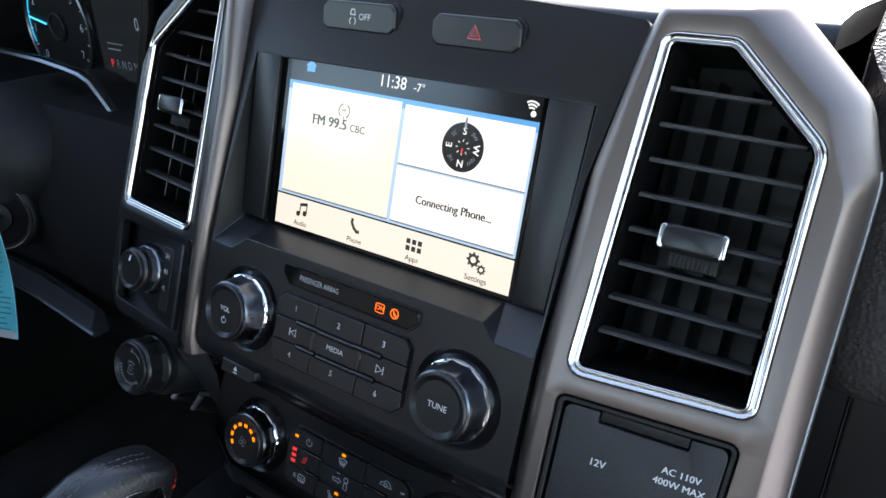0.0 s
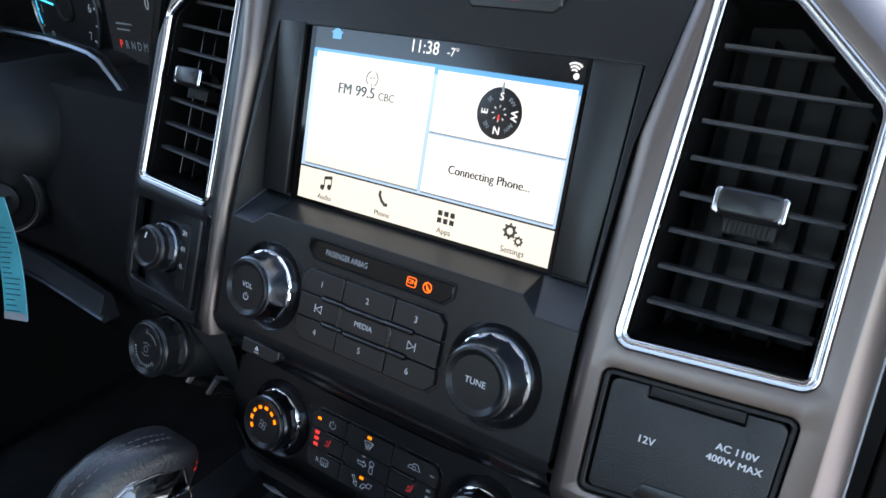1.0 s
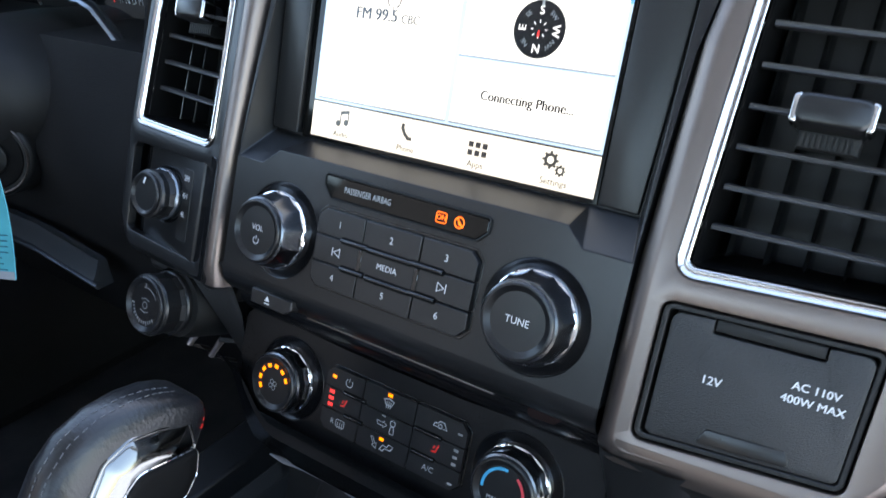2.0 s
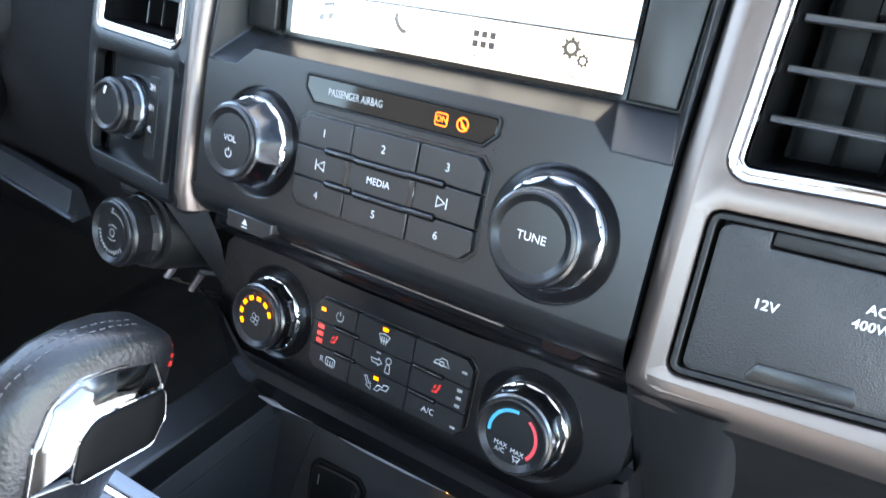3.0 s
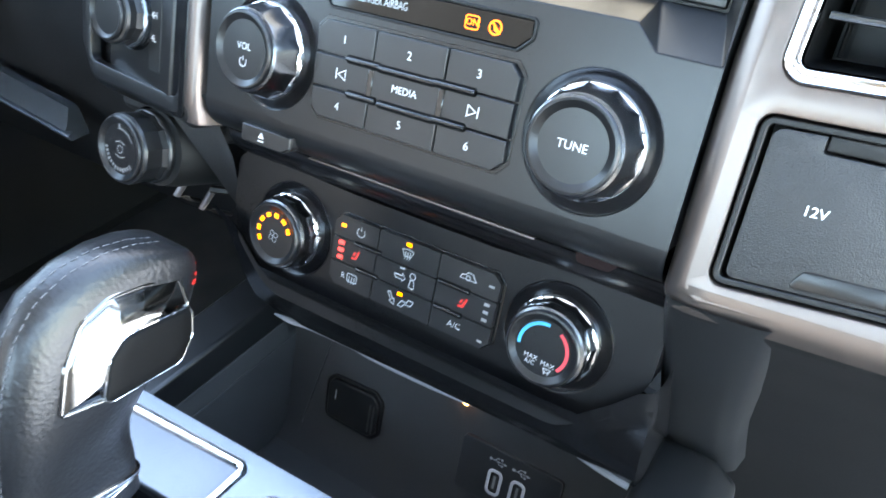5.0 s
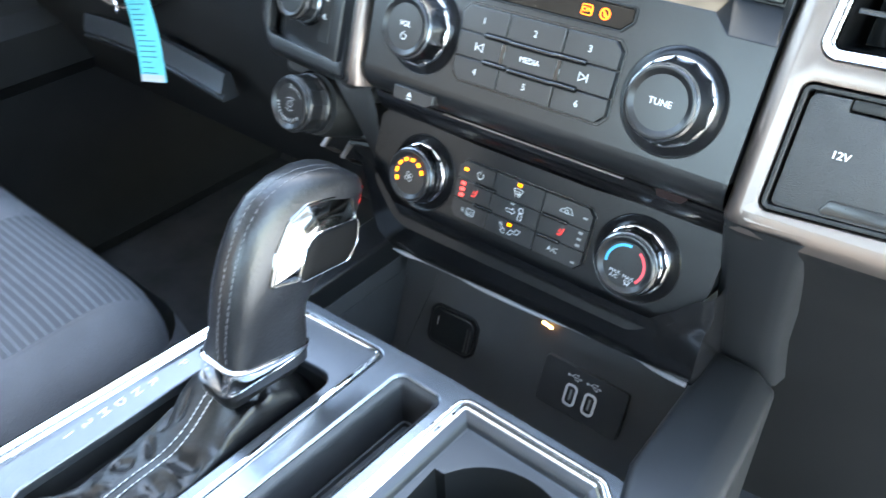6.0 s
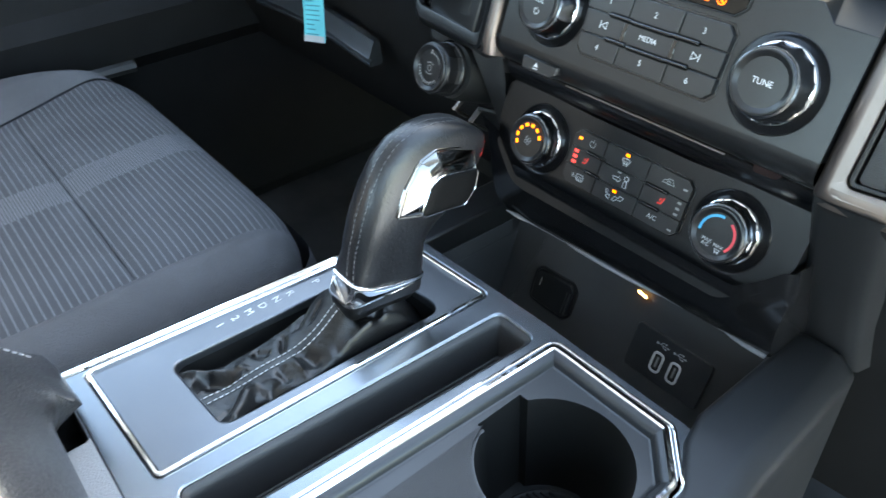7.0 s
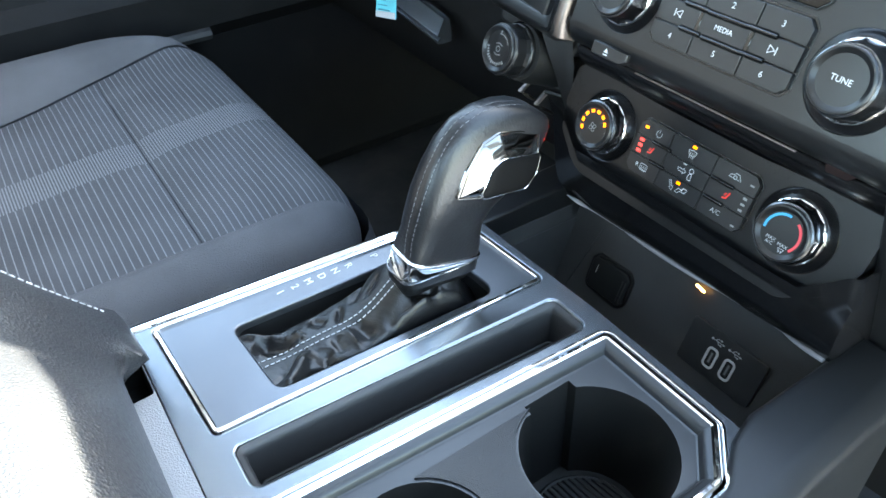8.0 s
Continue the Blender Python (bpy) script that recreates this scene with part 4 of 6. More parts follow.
WK = -35.6
for i in range(3):
    for j in range(3):
        x0, x1, y1, y0 = CC[i] + 0.35, CC[i + 1] - 0.35, CR[i][j] - 0.35, CR[i][j + 1] + 0.35
        o, cut = box(x0, y0, x1, y1), 4
        if (i, j) == (0, 0):
            o = [(x0, y0), (x1, y0), (x1, y1), (x0 + cut, y1), (x0, y1 - cut)]
        if (i, j) == (2, 0):
            o = [(x0, y0), (x1, y0), (x1, y1 - cut), (x1 - cut, y1), (x0, y1)]
        if (i, j) == (0, 2):
            o = [(x0, y0 + cut), (x0 + cut, y0), (x1, y0), (x1, y1), (x0, y1)]
        if (i, j) == (2, 2):
            o = [(x0, y0), (x1 - cut, y0), (x1, y0 + cut), (x1, y1), (x0, y1)]
        k = key(climate, "key", o, WK, r=0.5)
        cx, cy = (x0 + x1) / 2, (y0 + y1) / 2
        if (i, j) == (0, 0):
            px = cx + 3
            symbol(k, WK + 0.1, [(False, circle(px, cy, 2.4, 16, 2.1, 2.1 + 5.2)), (False, [(px, cy + 0.6), (px, cy + 3)])])
            part("lamp", fill([box(-46.5, cy - 0.3, -43.5, cy + 1.5)], WK + 0.1), AMBER, k, smooth=False)
        if (i, j) == (0, 1):
            symbol(k, WK + 0.1, [(False, [(-33.2, cy + 2.6), (-34.4, cy - 0.6), (-34.8, cy - 1.8), (-37.6, cy - 2.2)]), (False, [(-35.6, cy + 1.6), (-36.4, cy - 0.4)])], 1.1, DIMRED)
            for d in (-4, 0, 4):
                part("lamp", fill([box(-47, cy + d - 1.1, -43.2, cy + d + 1.1)], WK + 0.1), RED, k, smooth=False)
        if (i, j) == (0, 2):
            lettering("R", 4.4, (-41.5, cy, WK + 0.15), PALEPRINT, k)
            symbol(k, WK + 0.1, [(True, fillet(box(-38.6, cy - 2, -32.4, cy + 2.4), 0.8, 2))] + [(False, [(-37.2 + 1.7 * q, cy - 2.8), (-37.2 + 1.7 * q, cy + 1)]) for q in range(3)], 0.45)
        if (i, j) == (1, 0):
            symbol(k, WK + 0.1, [(True, [(cx - 3.4, cy + 1.4), (cx, cy + 2.2), (cx + 3.4, cy + 1.4), (cx + 2, cy - 1.6), (cx - 2, cy - 1.6)])] + [(False, [(cx - 1.4 + 1.4 * q, cy - 3.4), (cx - 1.4 + 1.4 * q, cy + 0.6)]) for q in range(3)], 0.45)
            part("lamp", fill([box(cx - 1.6, cy + 3.6, cx + 1.6, cy + 5.4)], WK + 0.1), AMBER, k, smooth=False)
        if (i, j) == (1, 1):
            symbol(k, WK + 0.1, [(True, [(cx - 6, cy + 0.8), (cx - 1.2, cy + 0.8), (cx - 1.2, cy + 2), (cx + 1, cy - 0.2), (cx - 1.2, cy - 2.2), (cx - 1.2, cy - 1.2), (cx - 5, cy - 1.2)]), (True, circle(cx + 5, cy + 2.4, 1.7, 12)), (True, fillet([(cx + 3.4, cy - 4), (cx + 6.6, cy - 4), (cx + 6, cy + 0.4), (cx + 4, cy + 0.4)], 0.6, 2))], 0.45)
            part("lamp", fill([box(cx - 3.2, cy + 4.2, cx - 0.4, cy + 5.2)], WK + 0.1), GREYPRINT, k, smooth=False)
        if (i, j) == (1, 2):
            symbol(k, WK + 0.1, [(True, [(cx - 8, cy + 2.5), (cx - 6.6, cy + 3), (cx - 4.6, cy - 0.6), (cx - 3.6, cy), (cx - 3.4, cy - 3.4), (cx - 6.4, cy - 2), (cx - 5.6, cy - 1.2)]), (True, [(cx - 1, cy - 2.6), (cx + 1, cy + 0.6), (cx + 4, cy + 0.2), (cx + 4.8, cy + 2.2), (cx + 8, cy + 2), (cx + 6.6, cy - 0.8), (cx + 2.6, cy - 1), (cx + 1.4, cy - 2.8)])], 0.45)
            part("lamp", fill([box(cx - 2.2, cy + 2.6, cx + 0.8, cy + 4.4)], WK + 0.1), AMBER, k, smooth=False)
        if (i, j) == (2, 0):
            symbol(k, WK + 0.1, [(True, [(cx - 4.8, cy - 1.2), (cx - 4, cy + 0.6), (cx - 2, cy + 1), (cx - 0.8, cy + 2.4), (cx + 2, cy + 2.2), (cx + 3, cy + 0.4), (cx + 4.2, cy - 1.2)]), (True, circle(cx - 0.4, cy - 0.4, 1.2, 10))], 0.45)
            part("lamp", fill([box(cx + 11, cy - 0.6, cx + 14, cy + 0.6)], WK + 0.1), GREYPRINT, k, smooth=False)
        if (i, j) == (2, 1):
            symbol(k, WK + 0.1, [(False, [(cx + 1.2, cy + 2.6), (cx, cy - 0.6), (cx - 0.4, cy - 1.8), (cx - 3.2, cy - 2.2)]), (False, [(cx - 1.2, cy + 1.6), (cx - 2, cy - 0.4)])], 1.1, DIMRED)
            for d in (-4, 0, 4):
                part("lamp", fill([box(cx + 10.5, cy + d - 0.8, cx + 13.4, cy + d + 0.8)], WK + 0.1), GREYPRINT, k, smooth=False)
        if (i, j) == (2, 2):
            lettering("A/C", 4.6, (cx - 3, cy, WK + 0.15), PALEPRINT, k)
            part("lamp", fill([box(cx + 10.5, cy - 3, cx + 13.4, cy - 1.8)], WK + 0.1), GREYPRINT, k, smooth=False)
for u0, u1, v in ((-36, -20, -86.8), (-33, -20, -100.2), (16, 33, -87.8), (16, 31, -101.2)):
    inlay_bar(climate, u0, u1, v, WK + 0.3, 0.8)

# ---- four-wheel-drive switch panel and dimmer on the driver's side ----
drive = thing("drive_mode_switch", "black rotary drive mode switch on a square plate", "switch", STACK)
o = fillet([(-213, -34), (-146, -38), (-145, 29), (-213, 33)], 3, 3)
lean4 = lambda u, v, w: (u, v, w + surf(-u, v))
part("plate", plate(o, (), 1.6, -8, 2.2, None, 3, lean4), CHARCOAL, drive, sharp=50)
part("base", plate(fillet([(-219, -41), (-134.5, -45), (-134.5, 32), (-219, 36)], 4, 3), (), 0.7, -8, 0.5, None, 1, lean4), PIANO, drive)
part("legend_strip", plate(fillet(box(-169, -26, -157, 20), 2, 3), (), 2.0, 0, 0.4, None, 1, lean4), RUBBER, drive)
dm = dial(drive, "knob", -183, 0, -8, 8, 13.4, 15.8, ring=GRAPHITE, dish=2.5)
part("mark", fill([[(-185.6, 6.5), (-184, 6), (-182.6, 10.2), (-184.2, 10.6)]], 7.4), PRINT, dm, smooth=False)
for word, v in (("2H", 14), ("4H", 3), ("4L", -8.8)):
    lettering(word, 5.0, (0, 0, 0), PRINT, drive, bold=0.1, m=Matrix.Translation((-0.163, v * 0.001, (surf(163, v) + 2.6) * 0.001)) @ Matrix.Rotation(-math.atan(0.165), 4, "Y"))

dim = thing("dimmer_knob", "black faceted rotary lamp switch with a worn dial", "switch", STACK)
dd = dial(dim, "knob", -178, -72, -20, 2, 18.2, 20.5, ring=BUTTON, dish=2.5)
part("neck", lathe([(26, -60), (24, -30), (22, -20), (0, -20)], -174, -72), RUBBER, dim)
bm = strip(circle(-178, -72, 11.6, 12, radians(30), radians(110)), 0.7, 0, 0.5)
for k in range(13):
    a = radians(185 + 11 * k)
    strip([(-178 + 10.6 * math.cos(a), -72 + 10.6 * math.sin(a)), (-178 + (12.6 if k % 3 else 13.4) * math.cos(a), -72 + (12.6 if k % 3 else 13.4) * math.sin(a))], 1.3, 0, 0.5, bm)
strip([(-179, -61), (-179, -57.5)], 1.2, 0, 0.5, bm)
strip(circle(-178, -72, 2.2, 10), 0.6, 0, 0.6, bm, True)
strip([(-182, -68.6), (-178, -67.4), (-174, -68.6)], 0.7, 0, 0.6, bm)
strip([(-182, -75.6), (-178, -76.8), (-174, -75.6)], 0.7, 0, 0.6, bm)
part("dial_marks", bm, material("worn_white_print", (0.15, 0.15, 0.15), 0.5), dd, smooth=False)

# lower left side of the stack
bm = bmesh.new()
loops(bm, [[(-123, -28, -8), (-127, -66, -34), (-126, -90, -42), (-118, -122, -48)], [(-150, -46, -10), (-142, -90, -44), (-140, -110, -60), (-132, -135, -70)], [(-160, -48, -40), (-150, -92, -74), (-148, -112, -90), (-140, -140, -100)]], closed=False)
side = thing("stack_side", "smooth dark plastic side of the centre stack", "dashboard trim", STACK)
part("left_cheek", bm, DARK, side, sharp=70)
bm = plate(fillet([(-222, -60), (-128, -60), (-122, -40), (-222, -36)], 8, 3), (), -30, -60, 4)
part("under_cover", bm, RUBBER, side, sharp=50)
# release levers
for name, a, b in (("release_lever", (-186, 506, 482), (-187, 521, 470)), ("release_lever", (-172, 512, 474), (-173, 532, 458))):
    lev = thing(name, "small grey bent metal release lever", "lever", group="release levers")
    bm = tube([(a[0], a[1] + 12, a[2] + 8), a, ((a[0] + b[0]) / 2, (a[1] + b[1]) / 2, (a[2] + b[2]) / 2), b], 3.4, 8, flat=0.45)
    part("arm", bm, SILVER, lev)
    bm = tube([(a[0], a[1] + 10, a[2] + 9), (a[0] + 60, a[1] + 40, a[2] + 4)], 2.5, 6)
    part("shaft", bm, RUBBER, lev)


# ---- console: top frame, gear plate, slot, cup holders ----
ZT = 424.0
console = thing("centre_console", "graphite grey centre console with chrome trims", "console")


def level(u, v, w):
    return (u, v, w)


FRAME = fillet([(-166, 148), (150, 148), (158, 330), (134, 420), (10, 420), (-143, 414)], [6, 6, 20, 14, 3, 10], 5)
GEAR = fillet([(-157, 161), (-47, 166), (-38, 411), (-139, 404)], 5, 5)
SLOT = fillet([(-33, 172), (0, 172), (15, 404), (-19, 404)], 6, 5)
CUPS = fillet([(19, 150), (144, 150), (141, 378), (118, 408), (31, 407)], [4, 4, 8, 6, 5], 4)
bm = plate(FRAME, [GEAR, SLOT, CUPS], ZT, ZT - 22, 3.0, 2.4, 3)
part("top_frame", bm, GRAPHITE, console, "satin graphite top frame", sharp=50)
bm = bmesh.new()
loops(bm, [[(x, y, ZT - 20) for x, y in offset(FRAME, 2)], [(x, y, ZT - 60) for x, y in offset(FRAME, -2)], [(x, y, 20) for x, y in offset(FRAME, -6)]])
part("body", bm, DARK, console, "grained black body", sharp=50)


def trim_ring(outline, d0, width, height, z, name, closed=True, parent=console, label="bright chrome trim"):
    bm = bmesh.new()
    rings = []
    for d, h in ((0, -2), (0, height * 0.6), (width * 0.25, height), (width * 0.75, height), (width, height * 0.6), (width, -6)):
        rings.append([(x, y, z + h) for x, y in offset(outline, d0 + d)])
    loops(bm, rings)
    return part(name, bm, CHROME, parent, label, sharp=30)


trim_ring(GEAR, 0.0, 3.4, 1.4, ZT, "gear_trim")
BOOT = fillet([(-127, 208), (-58, 212), (-50, 376), (-119, 372)], 8, 4)
bm = plate(offset(GEAR, 3.2), [BOOT], ZT - 1.0, ZT - 8, 0.5, 1.5, 2)
gear_plate = part("gear_plate", bm, PLATE, console, "smooth dark gear plate", sharp=50)
for word, y in zip("PRNDM21", (325, 304, 293, 282, 271.5, 261, 249.5)):
    lettering(word, 8.4, (-137.5 + (y - 285) * 0.06, y, ZT - 0.8), PRINT, gear_plate, turn=4, bold=0.08)
# boot well walls
bm = bmesh.new()
loops(bm, [[(x, y, z) for x, y in offset(BOOT, d)] for d, z in ((-0.5, ZT - 4), (0, ZT - 12), (0, ZT - 45))], False, True)
part("boot_well", bm, RUBBER, console)
# left edge strip of bright trim
bm = bmesh.new()
loops(bm, [[(x0 - 1.0, y, ZT - 4), (x0 - 1.2, y, ZT + 0.6), (x0 + 1.0, y, ZT + 1.4), (x0 + 4.6, y, ZT + 1.4), (x0 + 5.4, y, ZT - 1)] for x0, y in ((-165.6, 150), (-154, 300), (-143.5, 405))], True, True)
part("edge_trim", bm, CHROME, console, "bright chrome trim")
# slot well with a ribbed mat
bm = bmesh.new()
loops(bm, [[(x, y, z) for x, y in offset(SLOT, d)] for d, z in ((-0.5, ZT - 1.5), (0.4, ZT - 2.6), (2.2, ZT - 3.4), (3.6, ZT - 5.5), (4.4, ZT - 9), (6.0, ZT - 70))], False, True)
part("slot_well", bm, DARK, console, "black slot well", sharp=60)
MAT = fillet([(-25, 180), (-7, 180), (7, 397), (-12, 397)], 3, 3)
slot_mat = part("slot_mat", plate(offset(MAT, -1.2), [offset(MAT, 0.6)], ZT - 34, ZT - 48, 0.3), DARK, console, "ribbed grey slot mat")
part("mat_floor", plate(MAT, (), ZT - 38, ZT - 48, 0.2), DARK, slot_mat)
for k in range(3):
    bm = tube([(-21 + 5.2 * k, 184, ZT - 37.8), (-7 + 4.6 * k, 394, ZT - 37.8)], 1.4, 6)
    part("rib", bm, DARK, slot_mat)
# cup holder well
trim = fillet([(14, 150), (150, 150), (146, 382), (119, 411), (27, 410.5)], [4, 4, 8, 6, 6], 4)
trim_ring(trim, 0.0, 4.4, 2.6, ZT, "cup_trim")
trim_ring(trim, -4.0, 2.2, 1.4, ZT, "cup_trim_outer")
bm = bmesh.new()
loops(bm, [[(x, y, z) for x, y in offset(trim, d)] for d, z in ((4.2, ZT + 0.8), (6.5, ZT - 0.2), (8.0, ZT - 0.8), (9.5, ZT - 3.0), (10.6, ZT - 5.8), (12.5, ZT - 6.4))])
part("cup_collar", bm, DECK, console, "dark satin collar", sharp=50)
C1, C2 = (88, 347), (82, 229)
HOLE1 = [(39.5, 331), (46, 331)] + [(C1[0] + 46.5 * math.cos(radians(a)), C1[1] + 46.5 * math.sin(radians(a))) for a in range(206, 515, 7)] + [(39.5, 367)]
HOLE2 = [(C2[0] + 42 * math.cos(radians(a)), C2[1] + 42 * math.sin(radians(a))) for a in range(0, 360, 12)]
bm = plate(offset(trim, 12), [HOLE1, HOLE2], ZT - 6.2, ZT - 12, 0.4, 1.2, 2)
part("cup_deck", bm, DECK, console, "dark cup holder deck", sharp=50)
for hole, c in ((HOLE1, C1), (HOLE2, C2)):
    bm = bmesh.new()
    loops(bm, [[(x, y, ZT - 7) for x, y in hole], [(c[0] + (x - c[0]) * 0.96, c[1] + (y - c[1]) * 0.96, ZT - 40) for x, y in hole], [(c[0] + (x - c[0]) * 0.9, c[1] + (y - c[1]) * 0.9, ZT - 92) for x, y in hole]], False, True)
    part("cup_well", bm, RUBBER, console)
    mat_ = part("cup_mat", lathe([(36, ZT - 91), (36, ZT - 88), (34.5, ZT - 87), (33, ZT - 88), (0, ZT - 88)], *c), RUBBER, console, "ribbed rubber mat")
    for k in range(-7, 8):
        half = math.sqrt(33 ** 2 - (k * 4.2) ** 2)
        bm = tube([(c[0] - half, c[1] + k * 4.2, ZT - 87.6), (c[0], c[1] + k * 4.2 + 3, ZT - 87.4), (c[0] + half, c[1] + k * 4.2, ZT - 87.6)], 1.1, 5)
        part("rib", bm, RUBBER, mat_)
# divider between the cups
divider = [(42.5, 249)] + [(C2[0] + 44 * math.cos(radians(a)), C2[1] + 44 * math.sin(radians(a))) for a in range(153, 54, -9)]
divider += [(C1[0] + 48 * math.cos(radians(a)), C1[1] + 48 * math.sin(radians(a))) for a in range(292, 204, -8)] + [(42.5, 333)]
bm = plate(divider, (), ZT - 4.6, ZT - 40, 1.6, None, 3)
part("divider", bm, FLAP, console, "dark matt divider", sharp=50)

# ---- gear selector ----
selector = thing("gear_selector", "black leather gear selector with chrome badge and gaiter", "gear selector")
GX = -75.0
# back and front of each section through the grip, from the collar up and over to the tip
SECTIONS = [(312, 450, 371, 440), (315, 462, 373, 453), (319, 477, 376, 467), (324, 494, 381, 479), (331, 513, 389, 486.5), (339.5, 530, 398.5, 491.5), (350, 545, 409, 498.5), (362, 554.5, 418, 507), (377, 558.5, 424, 515), (393, 558, 428.5, 523), (407, 554, 430, 530), (417.5, 548.5, 429.5, 536), (424, 544, 427.5, 540)]


def grip_point(k, a):
    """A point of section k at angle a: 0 is the front, a half turn the back; k may lie between two sections."""
    i = min(int(k), len(SECTIONS) - 2)
    yb, zb, yf, zf = [p + (q - p) * (k - i) for p, q in zip(SECTIONS[i], SECTIONS[i + 1])]
    half = 15.8 + 2.7 * min(1, max(0, (k - 2) / 4)) - 5 * max(0, (k - 9.5) / 2.5) ** 2
    c, s = math.cos(a), math.sin(a)
    e = 2 / (2.9 + 2.0 * min(1, max(0, 2.4 - k)))
    along = (1 - math.copysign(abs(c) ** e, c)) / 2
    x = half * math.copysign(abs(s) ** e, s)
    x *= 1 + (0.16 * min(1, max(0, 2.6 - k)) if x < 0 else 0)
    y, z = yf + (yb - yf) * along, zf + (zb - zf) * along
    # the cheeks lean in towards the crown
    x -= 0.10 * (z - 520) * x / 17 * min(1, max(0, (z - 480) / 40))
    return Vector((GX + x, y, z))


bm = bmesh.new()
loops(bm, [[grip_point(k * 0.5, 2 * math.pi * j / 48) for j in range(48)] for k in range(0, 2 * len(SECTIONS) - 1)], True, True)
grip = part("grip", bm, GRIPHIDE, selector, "black leather grip", sharp=70)


def stitches(pts, parent, r=0.36, gap=0.35, mat=None):
    """Thread stitches along a path of 3D points, as one seam."""
    bm = bmesh.new()
    for a, b in zip(pts, pts[1:]):
        a, b = Vector(a), Vector(b)
        tube([a.lerp(b, gap / 2), a.lerp(b, 0.5), a.lerp(b, 1 - gap / 2)], r, 5, bm=bm)
    return part("seam", bm, mat or THREAD, parent, "pale stitched seam")


# twin seam over the back of the grip, a puckered groove between
for turn in (0.99, 0.90):
    pts = [grip_point(1.35 + 0.1 * k, math.pi * turn) for k in range(100)]
    mids = [grip_point(1.35 + 0.1 * k, math.pi * 0.25) for k in range(100)]
    path = [q + (q - m).normalized() * 0.25 for q, m in zip(pts, mids)]
    dense, last = [path[0]], path[0]
    for q in path:
        if (q - last).length > 3.4:
            dense.append(q)
            last = q
    stitches(dense, grip, 0.27, 0.4, GRIPTHREAD)
# badge on its right cheek
BADGE = fillet([(349.5, 511), (365.5, 506.5), (399, 501.5), (409, 509), (416, 522), (417, 535), (400, 541.5), (385, 545), (371, 541.5), (359, 528.5)], [1.5, 2, 5, 5, 3, 2, 14, 10, 10, 14], 6)
sidex = GX + 17.0
BTN = fillet([(364, 508), (400, 502.6), (409.5, 510), (414.5, 522.3), (383, 529.5), (374, 524.5)], [3, 6, 6, 3, 10, 9], 5)
cheek = lambda h, z, y: sidex + h + 1.4 - (z - 520) * 0.15 - 0.0016 * ((y - 386) ** 2 + (z - 522) ** 2)
shrunk = lambda poly, f: [(386 + (y - 386) * f, 522 + (z - 522) * f) for y, z in poly]
bm = bmesh.new()
loops(bm, [[(cheek(h, z, y), y, z) for y, z in shrunk(offset(BADGE, d), f)] for d, h, f in [(-0.6, -4, 1), (-0.5, 1.5, 1), (0, 2.0, 1), (0.7, 2.0, 1), (1.0, 1.5, 1)] + [(1.2, 1.7 + 3.4 * math.sin(math.pi / 2 * k / 9), 1 - 0.06 * k) for k in range(10)]], False, True)
badge = part("badge", bm, SMOKED, selector, "chrome side badge", sharp=60)
bm = bmesh.new()
mid_btn = (sum(y for y, z in BTN) / len(BTN), sum(z for y, z in BTN) / len(BTN))
rings = [[(cheek(h, z, y), y, z) for y, z in offset(BTN, d)] for d, h in ((0, 0.0), (0, 5.2), (0.5, 5.9), (1.3, 6.2))]
for f in (0.7, 0.4, 0.1):
    ring = [(mid_btn[0] + (y - mid_btn[0]) * f, mid_btn[1] + (z - mid_btn[1]) * f) for y, z in offset(BTN, 1.3)]
    rings.append([(cheek(6.2, z, y), y, z) for y, z in ring])
loops(bm, rings, False, True)
part("side_button", bm, DUCT, badge, "dark side button", sharp=30)
bm = bmesh.new()
loops(bm, [[(cheek(h, z, y), y, z) for y, z in offset(BTN, d)] for d, h in ((-0.7, 1.0), (-0.7, 5.3), (-0.3, 5.7), (0.1, 5.3))])
part("button_rim", bm, CHROME, badge, "thin chrome rim", sharp=40)
bm = bmesh.new()
for k in (8.7, 9.2, 10.0):
    corners = [grip_point(kk, a) for kk, a in ((k, 0.62), (k, 0.95), (k + 0.28, 0.95), (k + 0.28, 0.62))]
    out = (corners[1] - corners[0]).cross(corners[3] - corners[0]).normalized()
    out = out if out.x > 0 else -out
    bm.faces.new([bm.verts.new(c + out * 0.35) for c in corners])
part("toggle_mark", bm, DIMRED, selector, "dim red shift mark", smooth=False)
# chrome collar round the foot of the grip, deep at the back and thin at the front, over a smooth dark sleeve
def collar_ring(bands, name, mat, label):
    """Each band: how far down the collar, from its upper rim (0) to its lower (1), millimetres further down, growth."""
    bm = bmesh.new()
    rings = []
    for share, drop, grow in bands:
        ring = []
        for j in range(48):
            a = 2 * math.pi * j / 48
            c_ = math.cos(a)
            rear = (1 - math.copysign(abs(c_) ** 0.69, c_)) / 2
            k = 0.86 + 0.66 * rear
            q = grip_point(k, a)
            c = grip_point(k, 0).lerp(grip_point(k, math.pi), 0.5)
            deep = 1.6 + 16.5 * rear ** 1.5
            ring.append(q + (q - c).normalized() * grow - Vector((0.04, 0.28, 0.95)) * (share * deep + drop))
        rings.append(ring)
    loops(bm, rings)
    return part(name, bm, mat, selector, label, sharp=60)


